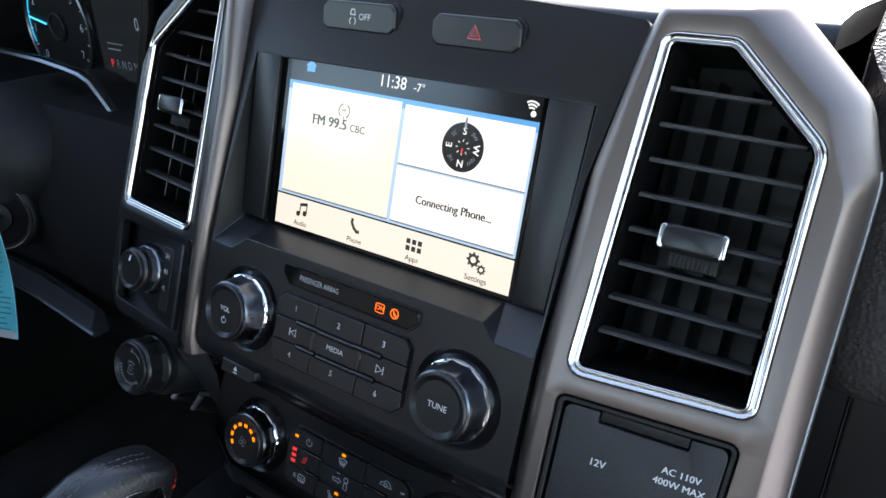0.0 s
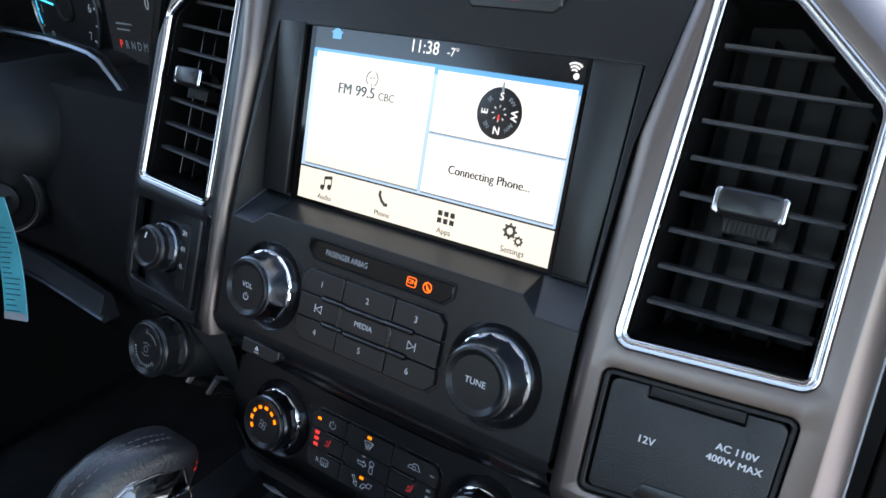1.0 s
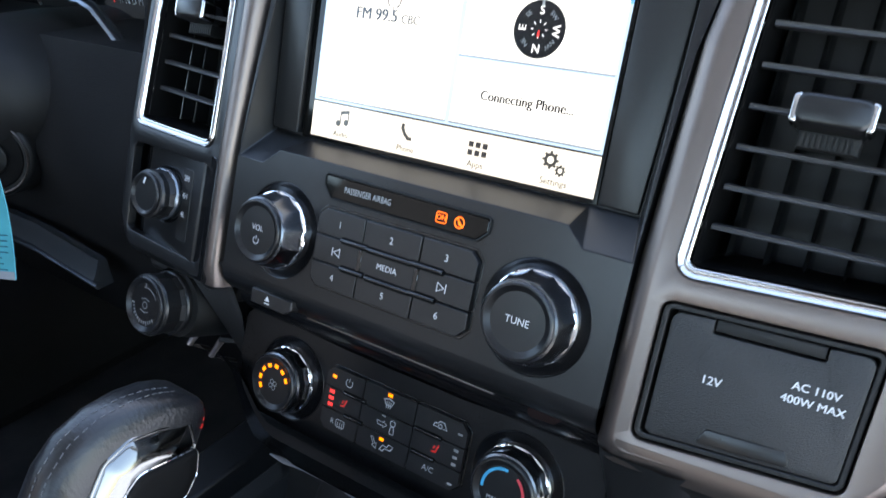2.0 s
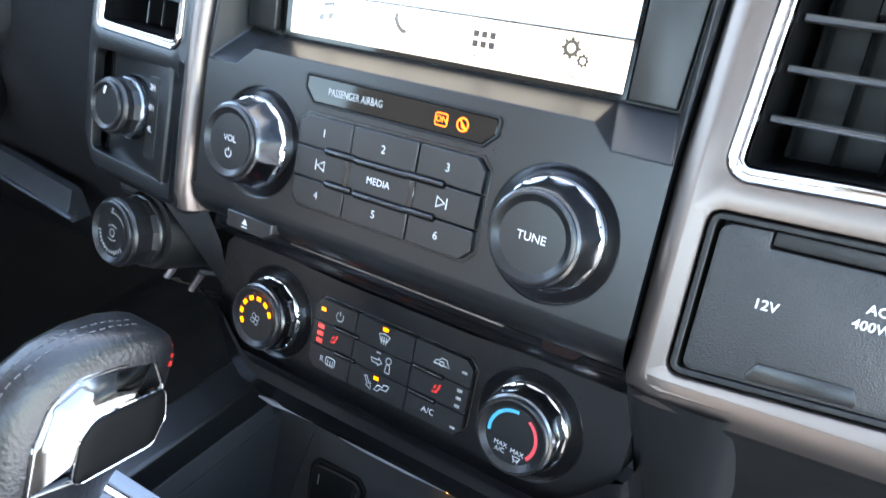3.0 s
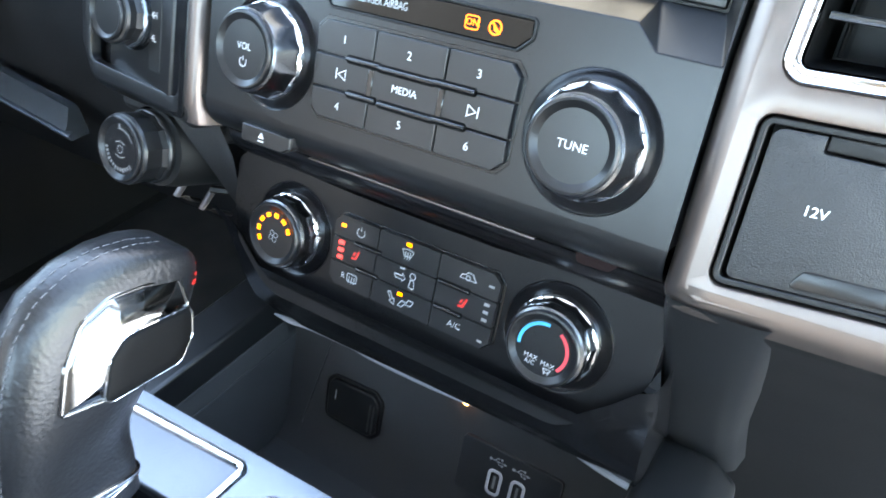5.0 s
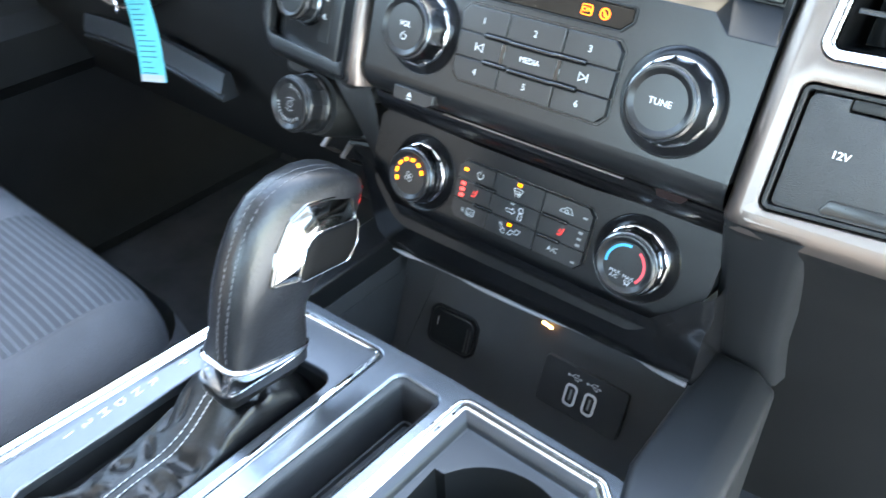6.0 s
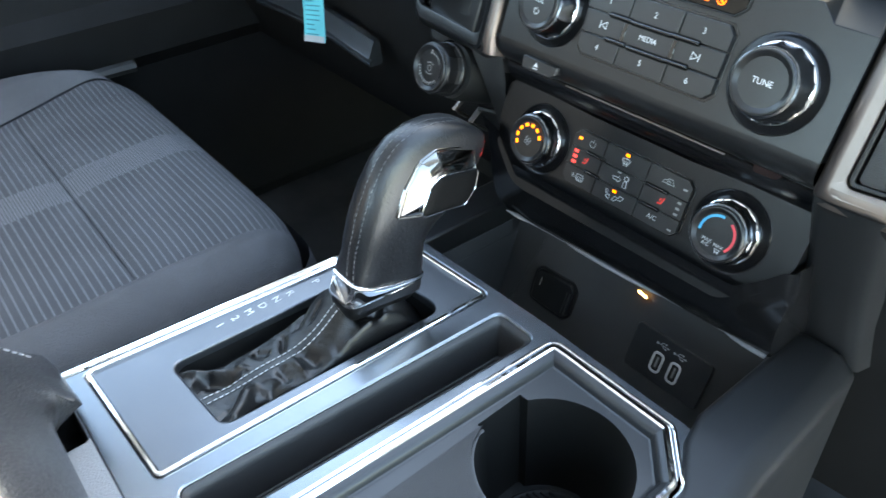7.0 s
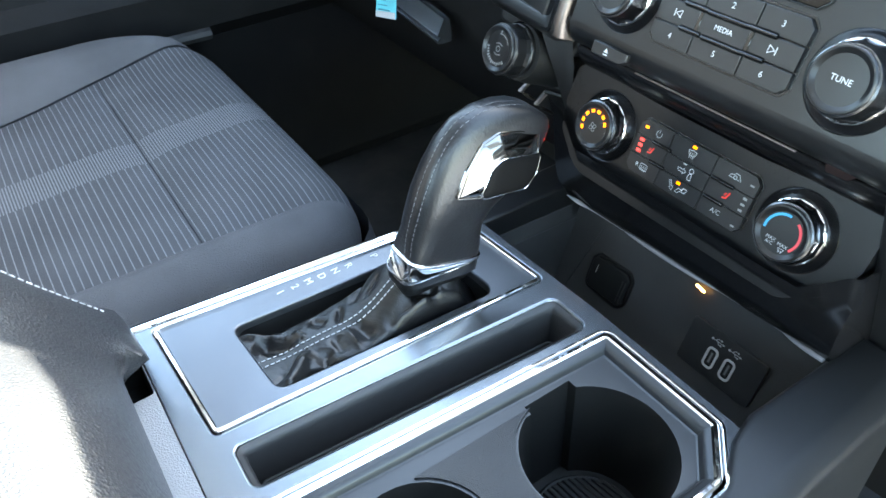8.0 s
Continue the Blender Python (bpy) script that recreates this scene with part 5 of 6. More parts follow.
collar_ring(((0, 0, -1.5), (0, 0, 1.1), (0, 0.6, 1.7), (0, 1.4, 1.7), (0, 2.0, 1.2), (0.1, 2.0, 0.8), (0.45, 1.8, 0.6), (0.8, 1.5, 0.9), (0.95, 1.2, 1.3), (1, 1.2, 0.8), (1, 1.2, -2)), "collar", CHROME, "chrome collar")
collar_ring(((0.3, 1.0, -1.4), (0.8, 3, -0.6), (0.85, 7, -0.4), (0.8, 12, -1.5), (0.7, 18, -4)), "sleeve", GAITER, "smooth dark sleeve")
# gaiter: a slack leather sleeve lying back from the collar
CREST = ((200, 419.5), (230, 419), (252, 422), (277, 423), (292, 429), (304, 438), (314, 447), (322, 452), (352, 452), (372, 404), (400, 398))


def along(table, y):
    for (y0, z0), (y1, z1) in zip(table, table[1:]):
        if y <= y1:
            t = min(1, max(0, (y - y0) / (y1 - y0)))
            return z0 + (z1 - z0) * t
    return table[-1][1]


def ridge(y):
    """Crest height and sideways place of the gaiter."""
    return (along(CREST, y - 5) + along(CREST, y) + along(CREST, y + 5)) / 3, -86 + 6 * min(1, max(0, (y - 209) / 105))


# the slack top's edge on either side, then it falls into the well
EDGE_LEFT = ((206, -124), (214, -119), (224, -112), (236, -107), (254, -106), (275, -107), (300, -104), (318, -100), (340, -96), (380, -92))
EDGE_RIGHT = ((206, -50), (219, -54), (226, -60), (238, -68.5), (247, -66), (256, -62.5), (272, -59.5), (292, -60.5), (312, -62), (335, -62), (350, -60), (380, -60))
# folds: from, to, width, rise and whether sharp
FOLDS = (((-108, 217), (-89, 235), 7.5, -7.5, False), ((-121, 210), (-104, 233), 3.2, 3.2, False), ((-77, 241), (-57, 216), 4.2, 4.6, False), ((-72, 252), (-60, 246), 5, -3.5, False),
         ((-82, 271), (-60, 272), 2.2, 2.6, True), ((-80, 279), (-62, 283), 4.5, -3.4, False), ((-78, 262), (-64, 261), 4.0, -2.4, False),
         ((-102, 278), (-88, 270), 2.4, -3.2, True), ((-98, 286), (-107, 303), 3.0, -3.2, True), ((-94, 262), (-104, 256), 4.0, -2.6, False), ((-92, 294), (-97, 308), 2.2, -2.2, True),
         ((-74, 317), (-64, 335), 6.0, -5.5, False), ((-60, 300), (-58, 330), 3.2, 4.5, False), ((-63, 312), (-60, 344), 4.0, 3.6, False), ((-100, 222), (-94, 212), 2.4, 2.0, True), ((-70, 222), (-66, 210), 2.6, -1.6, True),
         ((-90, 246), (-101, 242), 2.2, 1.8, True), ((-106, 318), (-96, 332), 5.0, -5.0, False))


def gaiter_z(x, y):
    crest, xc = ridge(y)
    left, right = along(EDGE_LEFT, y), along(EDGE_RIGHT, y)
    if x < xc:
        half, over, foot, fall = xc - left, left - x, 402, 5.5
    else:
        half, over, foot, fall = right - xc, x - right, 397, 6.5
    side = min(1, abs(x - xc) / half)
    # beside the collar the right flank slopes in below the corner
    near = min(1, max(0, (y - 292) / 26)) if x > xc else 0.0
    z = crest - (3.2 + 17 * near) * side ** (2.4 - 0.9 * near)
    if over > 0:
        t = min(1, over / fall)
        z -= (z - foot) * (1 - math.sqrt(max(0, 1 - t * t)) if t < 0.7 else 0.286 + (t - 0.7) / 0.3 * 0.714)
    ease = 1 - math.exp(-((x - xc) / 5) ** 2)
    for (x0, y0), (x1, y1), wide, rise, sharp in FOLDS:
        dx, dy = x1 - x0, y1 - y0
        t = ((x - x0) * dx + (y - y0) * dy) / (dx * dx + dy * dy)
        ends = 1 - max(0, abs(2 * t - 1) - 0.6) / 0.6
        if ends <= 0:
            continue
        d = abs((x - x0) * dy - (y - y0) * dx) / math.hypot(dx, dy) / wide
        z += 1.25 * ease * rise * min(1, ends) * (math.exp(-1.5 * d) if sharp else math.exp(-d * d))
    z += ease * (1.0 * noise.noise((x / 17, y / 17, 0.0)) + 0.15 * noise.noise((x / 6, y / 6, 3.0)))
    # fine creases run out from the seam
    line = abs(noise.noise(((x * 0.9 + y * 0.45) / 26, (y * 0.9 - x * 0.45) / 6.5, 7.0)))
    z -= ease * 1.1 * (0.2 - min(0.2, line))
    return max(z, 396)


bm = bmesh.new()
ys = [206 + 1.2 * k for k in range(144)]
grid = []
for y in ys:
    lo, hi = -127 + (y - 208) * 0.045, -56.5 + (y - 208) * 0.045
    grid.append([(lo + (hi - lo) * k / 96, y, gaiter_z(lo + (hi - lo) * k / 96, y)) for k in range(97)])
loops(bm, grid, closed=False)
gaiter = part("gaiter", bm, GAITER, selector, "creased black leather gaiter", sharp=80)
for dx in (-2.8, 2.8):
    pts = [Vector((ridge(y)[1] + dx, y - 0.5 * max(0, ridge(y)[0] - 424) / 12, gaiter_z(ridge(y)[1] + dx, y) + 0.6)) for y in [208 + 1.0 * k for k in range(110)]]
    dense, last = [pts[0]], pts[0]
    for p in pts:
        if (p - last).length > 3.6:
            dense.append(p)
            last = p
    stitches(dense, gaiter, 0.42)
# short cross seam at the bottom of the hollow by the collar
stitches([Vector((-83 + 1.5 * k, 309 + 2.9 * k, gaiter_z(-83 + 1.5 * k, 309 + 2.9 * k) + 0.5)) for k in range(10)], gaiter, 0.3, 0.4, GRIPTHREAD)

# ---- storage tray under the climate panel ----
tray = thing("storage_tray", "open black storage tray under the climate panel", "storage tray")
slope = lambda z: 525 + (z - 331) * 0.36
bm = bmesh.new()
loops(bm, [[(-137, 418, 410), (-137, 424, 300), (-137, 500, 286), (-137, slope(300), 300), (-137, slope(400), 400)], [(-100, 418, 410), (-100, 424, 300), (-100, 500, 286), (-100, slope(300), 300), (-100, slope(400), 400)], [(128, 418, 410), (128, 424, 300), (128, 500, 286), (128, slope(300), 300), (128, slope(400), 400)]], closed=False)
part("basin", bm, TRAYMAT, tray, sharp=40)
for x in (-137, 128):
    bm = plate([(418, 280), (600, 280), (600, 404), (520, 404), (418, 404)], (), 0, -4, 0.3)
    moved(bm, Matrix(((0, 0, 1, x), (1, 0, 0, 0), (0, 1, 0, 0), (0, 0, 0, 1))))
    part("side", bm, TRAYMAT, tray)
bm = tube([(-101, slope(372) - 0.2, 372), (-111, slope(332) - 0.2, 332), (-121, slope(292) - 0.2, 292)], 0.6, 6)
part("seam", bm, DARK, tray)
# left rail of the tray and a step in its wall
bm = plate(fillet([(-170, 416), (-137, 416), (-135, 560), (-170, 560)], 3, 3), (), 405, 30, 4.0, None, 4)
part("rail", bm, CHARCOAL, tray, "smooth dark rail", sharp=50)
bm = bmesh.new()
loops(bm, [[(-136.9, y, 402), (-136.9, y, 384), (-135.4, y, 381), (-135.4, y, 368), (-134, y, 365), (-133.6, y, 290)] for y in (420, 560)], closed=False)
part("step", bm, TRAYMAT, tray, sharp=40)
for x, z in ((-135.6, 382.5), (-134.4, 366.5)):
    part("ridge", tube([(x, 424, z + 1.5), (x, 552, z - 2)], 0.6, 6), DARK, tray, "thin ridge")
# dark underlip of the stack, a pale bar for the glint on its edge
bm = bmesh.new()
prof = [(480, 478), (488, 458), (494, 446), (500, 430), (507, 414), (514, 406), (519, 400), (524, 398), (540, 402), (560, 420)]
rings = []
for x, dz, dy in ((-140, -2, 4), (-120, -1, 3), (-95, 1, 1), (-60, 3, 0), (0, 6, 0), (60, 9, -1), (85, 12, -3), (100, 16, -6), (112, 20, -10), (122, 24, -14), (128, 26, -16)):
    a = min(1, max(0, (abs(x) - 97) / 32))
    a = a * a * (3 - 2 * a)
    lift = (1, 1, 0.7, 0.4, 0.2, 0.08, 0, 0, 0, 0)
    rings.append([(x, y + dy * (1 - k) + (6 + 10 * a) * k, z + dz * (1 - k) + 22 * a * k) for (y, z), k in zip(prof, lift)])
rings.append([(x + 1.5, y + 0.6 + 0.9 * (572 - y) * 0.1, z) for x, y, z in rings[-1]])
rings.append([(x + 0.5, 572, z) for x, y, z in rings[-1]])
loops(bm, rings, closed=False)
part("underlip", bm, PIANO, tray, "gloss black underlip", sharp=60)
# pale lip edge, thickened where the highlight is to show
bm = bmesh.new()
rings = []
for k in range(-26, 26):
    x = k * 5.0
    y, z = 518.2 - 0.0037 * max(0, x - 60) ** 2, 403.6 + 0.05 * (x + 55) + 0.003 * max(0, x - 60) ** 2
    r = 0.35 + 2.2 * max(0, math.sin(math.pi * min(1, max(0, (x + 58) / 92)))) ** 0.5 + 1.8 * math.exp(-((x + 116) / 11) ** 2) + 2.2 * max(0, math.sin(math.pi * min(1, max(0, (x - 92) / 40)))) ** 0.5
    rings.append([(x, y + r * math.cos(a), z + 0.8 * r * math.sin(a)) for a in [math.pi * q / 4 for q in range(8)]])
loops(bm, rings, True, True)
part("lip_glint", bm, EDGE, tray, "pale lip edge swollen into a glint")
part("tray_lamp", moved(fill([fillet(box(-5, -1.0, 5, 1.0), 0.9, 3)], 0), Matrix.Translation((8, 537.5, 380)) @ Matrix.Rotation(radians(50), 4, "X") @ Matrix.Rotation(radians(-8), 4, "Z")), glow("warm_lamp", (1.0, 0.5, 0.13), 1.1), tray, "lit warm white lamp", smooth=False)
wall_m = lambda x, z, d=0.0: Matrix.Translation((x / 1000, (slope(z) - d) / 1000, z / 1000)) @ Matrix.Rotation(math.pi / 2 - math.atan(0.36), 4, "X")
usb = thing("usb_panel", "black panel with two white-rimmed charging ports", "usb panel", wall_m(48, 338, 0.5))
part("plate", plate(fillet([(-35, -20), (33, -20), (35, -18), (35, 21), (-33, 21), (-35, 18)], 3, 3), (), 2, -3, 0.8), DARK, usb)
for u in (-8, 8):
    o = fillet(box(u - 5.2, -12.5, u + 5.2, 6.5), 4, 4)
    port = part("port", plate(o, [offset(o, 2.0)], 2.6, 0, 0.3), PRINT, usb, "white port rim")
    # flush black plate in place of the port's shaded depth
    part("socket", plate(offset(o, 1.9), [box(u - 2.0, -9, u + 2.0, 3.2)], 2.0, 0.6, 0.1), VOID, port)
    part("tongue", plate(box(u - 0.8, -7.4, u + 0.8, 1.8), (), 2.3, 0.5, 0.1), GREYPRINT, port)
    bm = strip([(u - 4.5, 13), (u + 4.5, 13)], 0.6, 0, 2.2)
    strip([(u - 2.4, 13), (u - 0.6, 15.2), (u + 1.8, 15.2)], 0.6, 0, 2.2, bm)
    strip([(u - 0.6, 13), (u + 0.8, 11), (u + 2.6, 11)], 0.6, 0, 2.2, bm)
    fill([circle(u - 5.2, 13, 1.1, 8), [(u + 4.2, 12), (u + 6.4, 13), (u + 4.2, 14)], box(u + 1.6, 14.5, u + 3, 15.9), circle(u + 2.9, 11, 0.8, 8)], 2.2, bm)
    part("symbol", bm, PRINT, usb, smooth=False)
sock = thing("socket_door", "black spring door of a power socket in the tray", "socket door", wall_m(-75, 334, 0.5))
o = fillet([(-21, -16), (17, -16), (22, -11), (22, 12), (17, 17), (-18, 15), (-22, 10)], 4, 3)
part("recess", plate(offset(o, -3), [offset(o, -0.5)], 0.9, -1, 0.6), RUBBER, sock)
part("door", plate(o, (), 3.0, -3, 1.6, None, 3), RUBBER, sock, sharp=50)
for u in (15.5, 18.6):
    part("rib", plate(fillet(box(u, -12, u + 1.3, 10), 0.6, 2), (), 3.8, 2, 0.4), DARK, sock)
part("mark", fill([box(-14.6, 0, -13.8, 8)], 3.1), PRINT, sock, smooth=False)

# ---- shoulder of the console running up into the dash ----
shoulder = thing("console_shoulder", "smooth dark shoulder joining console and dashboard", "console")
def shoulder_skin(rows, chamfer=False):
    bm = bmesh.new()
    rings = []
    for xi, xo, y, z, ny, nz in rows:
        n = Vector((0, ny, nz)).normalized()
        p = Vector((0, y, z))
        f = lambda x, d: Vector((x, 0, 0)) + p - n * d
        if chamfer:
            rings.append([f(xi - 1, 60), f(xi - 1, 4), f(xi + 1.5, 0.8), f(xi + 5, 0), f(xo - 17, 0), f(xo - 13, 0.8), f(xo - 4, 7.5), f(xo - 1.5, 10), f(xo - 0.5, 14), f(xo, 40), f(xo + 3, 160)])
            continue
        rings.append([f(xi - 1, 60), f(xi - 1, 4), f(xi + 1.5, 0.8), f(xi + 5, 0), f(xo - 10, 0), f(xo - 4, 2), f(xo, 7), f(xo + 5, 40), f(xo + 12, 160)])
    loops(bm, rings, closed=False)
    return bm


LOWER = ((160, 186, 300, 416, 0, 1), (157, 184, 350, 423, 0, 1), (147, 180, 385, 427, 0, 1), (132, 176, 408, 429, 0, 1), (126, 174, 430, 430, 0, 1), (127, 172, 490, 429, 0.05, 1), (127, 170.5, 518, 428.5, 0, 1), (127, 169.5, 535, 428, 0, 1), (127.4, 169, 538.5, 427.4, 0, 1), (128, 168, 540, 425, 0, 1), (128, 168, 540.5, 380, 0, 1))
UPPER = ((125, 165, 552, 404, -1, 0.2), (125, 163, 545, 424, -1, 0.2), (125, 162, 541, 434, -1, 0.2), (125, 161, 536, 446, -1, 0.12), (124.5, 161, 528, 464, -1, 0.15), (124.5, 161, 517, 490, -1, 0.25), (124.5, 162, 503, 526, -1, 0.35), (124.5, 163, 492.5, 549, -1, 0.42), (125, 163.5, 489.5, 556, -1, 0.42))
part("lower_cheek", shoulder_skin(LOWER, True), CHEEK, shoulder, "smooth dark plastic", sharp=75)
part("upper_cheek", shoulder_skin(UPPER), CHEEK, shoulder, "smooth dark plastic", sharp=75)

# ---- armrest lid ----
arm = thing("armrest", "black grained leather armrest lid with pale stitching", "armrest")
bm = bmesh.new()
rings = []
prof = [(147, 430), (152, 437), (150, 446), (142, 456), (134, 469), (124, 485), (113, 502), (101, 520), (84, 538), (50, 554), (0, 560), (-120, 562), (-260, 560)]
middle = [(128, 430), (132.5, 437), (133.5, 448), (133, 464), (131, 482), (127, 500), (120, 518), (109, 534), (90, 547), (54, 556), (0, 560), (-120, 562), (-260, 560)]
for s in range(-24, 25):
    f = s / 24
    x = -6 + 162 * math.copysign(abs(f) ** 0.75, f)
    drop = 12 * abs(f) ** 6 + 3 * f * f
    fr = 5 * abs(f) ** 5
    # a tongue over the frame at the driver's corner, set back beside it
    rings.append([])
    for (ya, za), (yb, zb) in zip(prof, middle):
        low = 0.5 - 0.5 * math.cos(math.pi * min(1, max(0, (za - 437) / 60)))
        t = min(1, max(0, (x + 118 - 26 * low) / (10 + 75 * low)))
        t = t * t * (3 - 2 * t)
        y, z = ya + (yb - ya) * t, za + (zb - za) * t
        # the tongue's underside is hollowed over the finger pocket
        hollow = min(1, max(0, (x + 142) / 20)) * (1 - t) * max(0, (470 - za) / 40)
        reach = max(0, 1 - abs(x + 120) / 34) * max(0, y - 130) * (1 - low)
        rings[-1].append((x + reach, y - fr, z + 21 * hollow - drop * min(1, max(0, (z - 436) / 60))))
    rings[-1] += [(x, -260, 430), (x, 90, 428), (x, 112, rings[-1][0][2] - 1)]
loops(bm, rings, True, True)
part("lid", bm, ARMHIDE, arm, "grained black leather lid", sharp=60)
edge = [Vector(r) + Vector((0.8, 1.0, 1.0)) for r in rings[2][3:10]]
dense = []
for a, b in zip(edge, edge[1:]):
    n = max(1, round((b - a).length / 5))
    dense += [a.lerp(b, i / n) for i in range(n)]
stitches(dense, arm, 0.52)
pocket = fillet([(-142, 108), (-100, 108), (-100, 146), (-140, 146)], 3, 3)
bm = plate(fillet(box(-165, -300, 155, 147), 6, 4), [pocket], 424, 20, 1.5, 1.2, 2)
part("bin", bm, GREYGRAIN, arm, "grey grained plastic bin", sharp=50)
bm = bmesh.new()
loops(bm, [[(x, y, z) for x, y in offset(pocket, d)] for d, z in ((-0.5, 423), (2, 396))], False, True)
part("finger_pocket", bm, RUBBER, arm, "dark finger pocket")

# ---- driver's seat ----
seat = thing("driver_seat", "charcoal cloth driver's seat with striped inserts", "seat")


def seat_pt(x, y):
    """A point of the cushion's skin: a low crown, a raised outer bolster, edges that roll over and down."""
    s = abs(x + 430) / 100
    z = 403 + 24 * max(0, min(1, (-585 - x) / 80)) ** 1.3 - 1.0 * s * s
    cx, cy, hx, hy = -470, 84, 266, 294
    r = 84 if x > -470 else 150
    qx, qy = abs(x - cx) - (hx - r), abs(y - cy) - (hy - r)
    inside = min(max(qx, qy), 0) + math.hypot(max(qx, 0), max(qy, 0)) - r
    roll = 52.0
    if inside > -roll:
        t = min(inside + roll, roll)
        z -= roll * 0.9 * (1 - math.sqrt(max(0, 1 - (t / roll) ** 2)))
    if inside > 0:
        nx, ny = (max(qx, 0) * math.copysign(1, x - cx), max(qy, 0) * math.copysign(1, y - cy))
        k = math.hypot(nx, ny) or 1
        x, y, z = x - nx / k * inside, y - ny / k * inside, z - inside
    return (x, y, z)


def flare(x, y):
    """The outer seam opens out towards the front edge."""
    return x - (0.3 * (y - 130) + 14 if x in (OUTER, OUTER - 2) else 0.0)


OUTER = -570


def cushion(name, mat, x0, x1, y0, y1, lift, label, nx=26, ny=26, puff=5):
    bm = bmesh.new()
    grid = []
    for j in range(ny + 1):
        row = []
        for i in range(nx + 1):
            a, b = i / nx, j / ny
            e = min(1, 9 * min(a, 1 - a, b, 1 - b))
            yy = y0 + (y1 - y0) * b
            xa, xb = [flare(q, yy) for q in (x0, x1)]
            p = seat_pt(xa + (xb - xa) * a, yy)
            row.append((p[0], p[1], p[2] + lift - puff * (1 - e) ** 2 + 0.8 * noise.noise((p[0] / 60, p[1] / 60, 1.0))))
        grid.append(row)
    loops(bm, grid, closed=False)
    return part(name, bm, mat, seat, label, sharp=80)


def striped(name, base, line, pitch):
    """Woven cloth with thin pale lines across and a denser band down its middle."""
    m = material(name, base, 0.85, grain=0.1, scale=2500, bump=0.6, vary=0.15, cells=True, spec=0.2)
    nt = m.node_tree
    b = nt.nodes["Principled BSDF"]
    old = b.inputs["Base Color"].links[0].from_socket
    co = nt.nodes.new("ShaderNodeTexCoord")
    sep = nt.nodes.new("ShaderNodeSeparateXYZ")
    nt.links.new(co.outputs["Object"], sep.inputs[0])

    def op(kind, a, c=None, d=None):
        n = nt.nodes.new("ShaderNodeMath")
        n.operation = kind
        for k, v in enumerate((a, c, d)):
            if isinstance(v, (int, float)):
                n.inputs[k].default_value = v
            elif v is not None:
                nt.links.new(v, n.inputs[k])
        return n.outputs[0]

    def lines(step, share):
        return op("LESS_THAN", op("FRACT", op("MULTIPLY", sep.outputs[1], 1 / step)), share)

    wide = lines(pitch, 0.14)
    dense = lines(pitch / 2.4, 0.42)
    band = op("LESS_THAN", op("ABSOLUTE", op("ADD", op("MULTIPLY_ADD", sep.outputs[1], 0.11, sep.outputs[0]), 0.408)), 0.023)
    mask = op("ADD", op("MULTIPLY", dense, band), op("MULTIPLY", wide, op("SUBTRACT", 1.0, band)))
    mix = nt.nodes.new("ShaderNodeMix")
    mix.data_type = "RGBA"
    nt.links.new(mask, mix.inputs[0])
    nt.links.new(old, mix.inputs[6])
    mix.inputs[7].default_value = (*line, 1)
    nt.links.new(mix.outputs[2], b.inputs["Base Color"])
    return m


STRIPES = striped("striped_seat_cloth", (0.045, 0.047, 0.052), (0.125, 0.129, 0.138), 0.0066)
cushion("core", FABRIC, -780, -130, -60, 480, -4, "charcoal cloth under the seams", nx=60, ny=60, puff=0)
cushion("insert", STRIPES, -570, -262, 229, 480, 3, "dark cloth insert with pale pinstripes", ny=44)
cushion("insert", STRIPES, -570, -262, -60, 228, 3, "dark cloth insert with pale pinstripes")
cushion("bolster", BOLSTER, -261.5, -120, -60, 480, 2.4, "plain grey cloth bolster", ny=90, puff=4)
cushion("bolster", BOLSTER, -800, -572, -60, 480, 2.4, "plain grey cloth bolster", ny=90, puff=3)
bm = bmesh.new()
foot = fillet(box(-705, -200, -210, 398), 66, 5)
loops(bm, [[(x, y, 355) for x, y in offset(foot, 12)], [(x, y, 300) for x, y in foot], [(x, y, 0) for x, y in offset(foot, 30)]], False, True)
part("base", bm, BOLSTER, seat, sharp=60)
# backrest, never in view: added to block light from behind the seat
bm = bmesh.new()
back_prof = [(-205, 300), (-170, 330), (-178, 420), (-215, 640), (-262, 860), (-280, 930), (-310, 950), (-345, 930), (-340, 860), (-310, 600), (-290, 300)]
loops(bm, [[(x, y - k, z - 0.5 * k) for y, z in back_prof] for x, k in ((-705, 14), (-690, 3), (-660, 0), (-280, 0), (-250, 3), (-235, 14))], True, True)
part("backrest", bm, BOLSTER, seat, "unseen grey backrest added to block light from behind", sharp=60)
# side seam near the front corner
pts = [Vector(seat_pt(-196, 250 + 7 * i)) + Vector((1, 0, 2)) for i in range(24)]
stitches(pts, seat, 0.6)

# ---- steering column, key and tag ----
column = thing("steering_column", "black steering column shroud with a keyed lock", "steering column")
bm = bmesh.new()
rings = []
for y, r, cz, cx in ((720, 66, 590, -520), (640, 68, 594, -520), (575, 64, 598, -522), (535, 54, 602, -524), (522, 30, 604, -524)):
    rings.append([(cx + r * 1.3 * math.cos(a), y, cz + r * math.sin(a) * 1.1) for a in [2 * math.pi * k / 28 for k in range(28)]])
loops(bm, rings, True, True)
part("shroud", bm, RUBBER, column, sharp=50)
lock_m = Matrix.Translation((-474, 533, 558)) @ Vector((0.62, -0.72, 0.12)).to_track_quat("Z", "Y").to_matrix().to_4x4()
part("lock_boss", moved(lathe([(46, -80), (40, -24), (37, 0), (35.5, 3), (33, 4), (0, 4)]), lock_m), RUBBER, column, sharp=50)
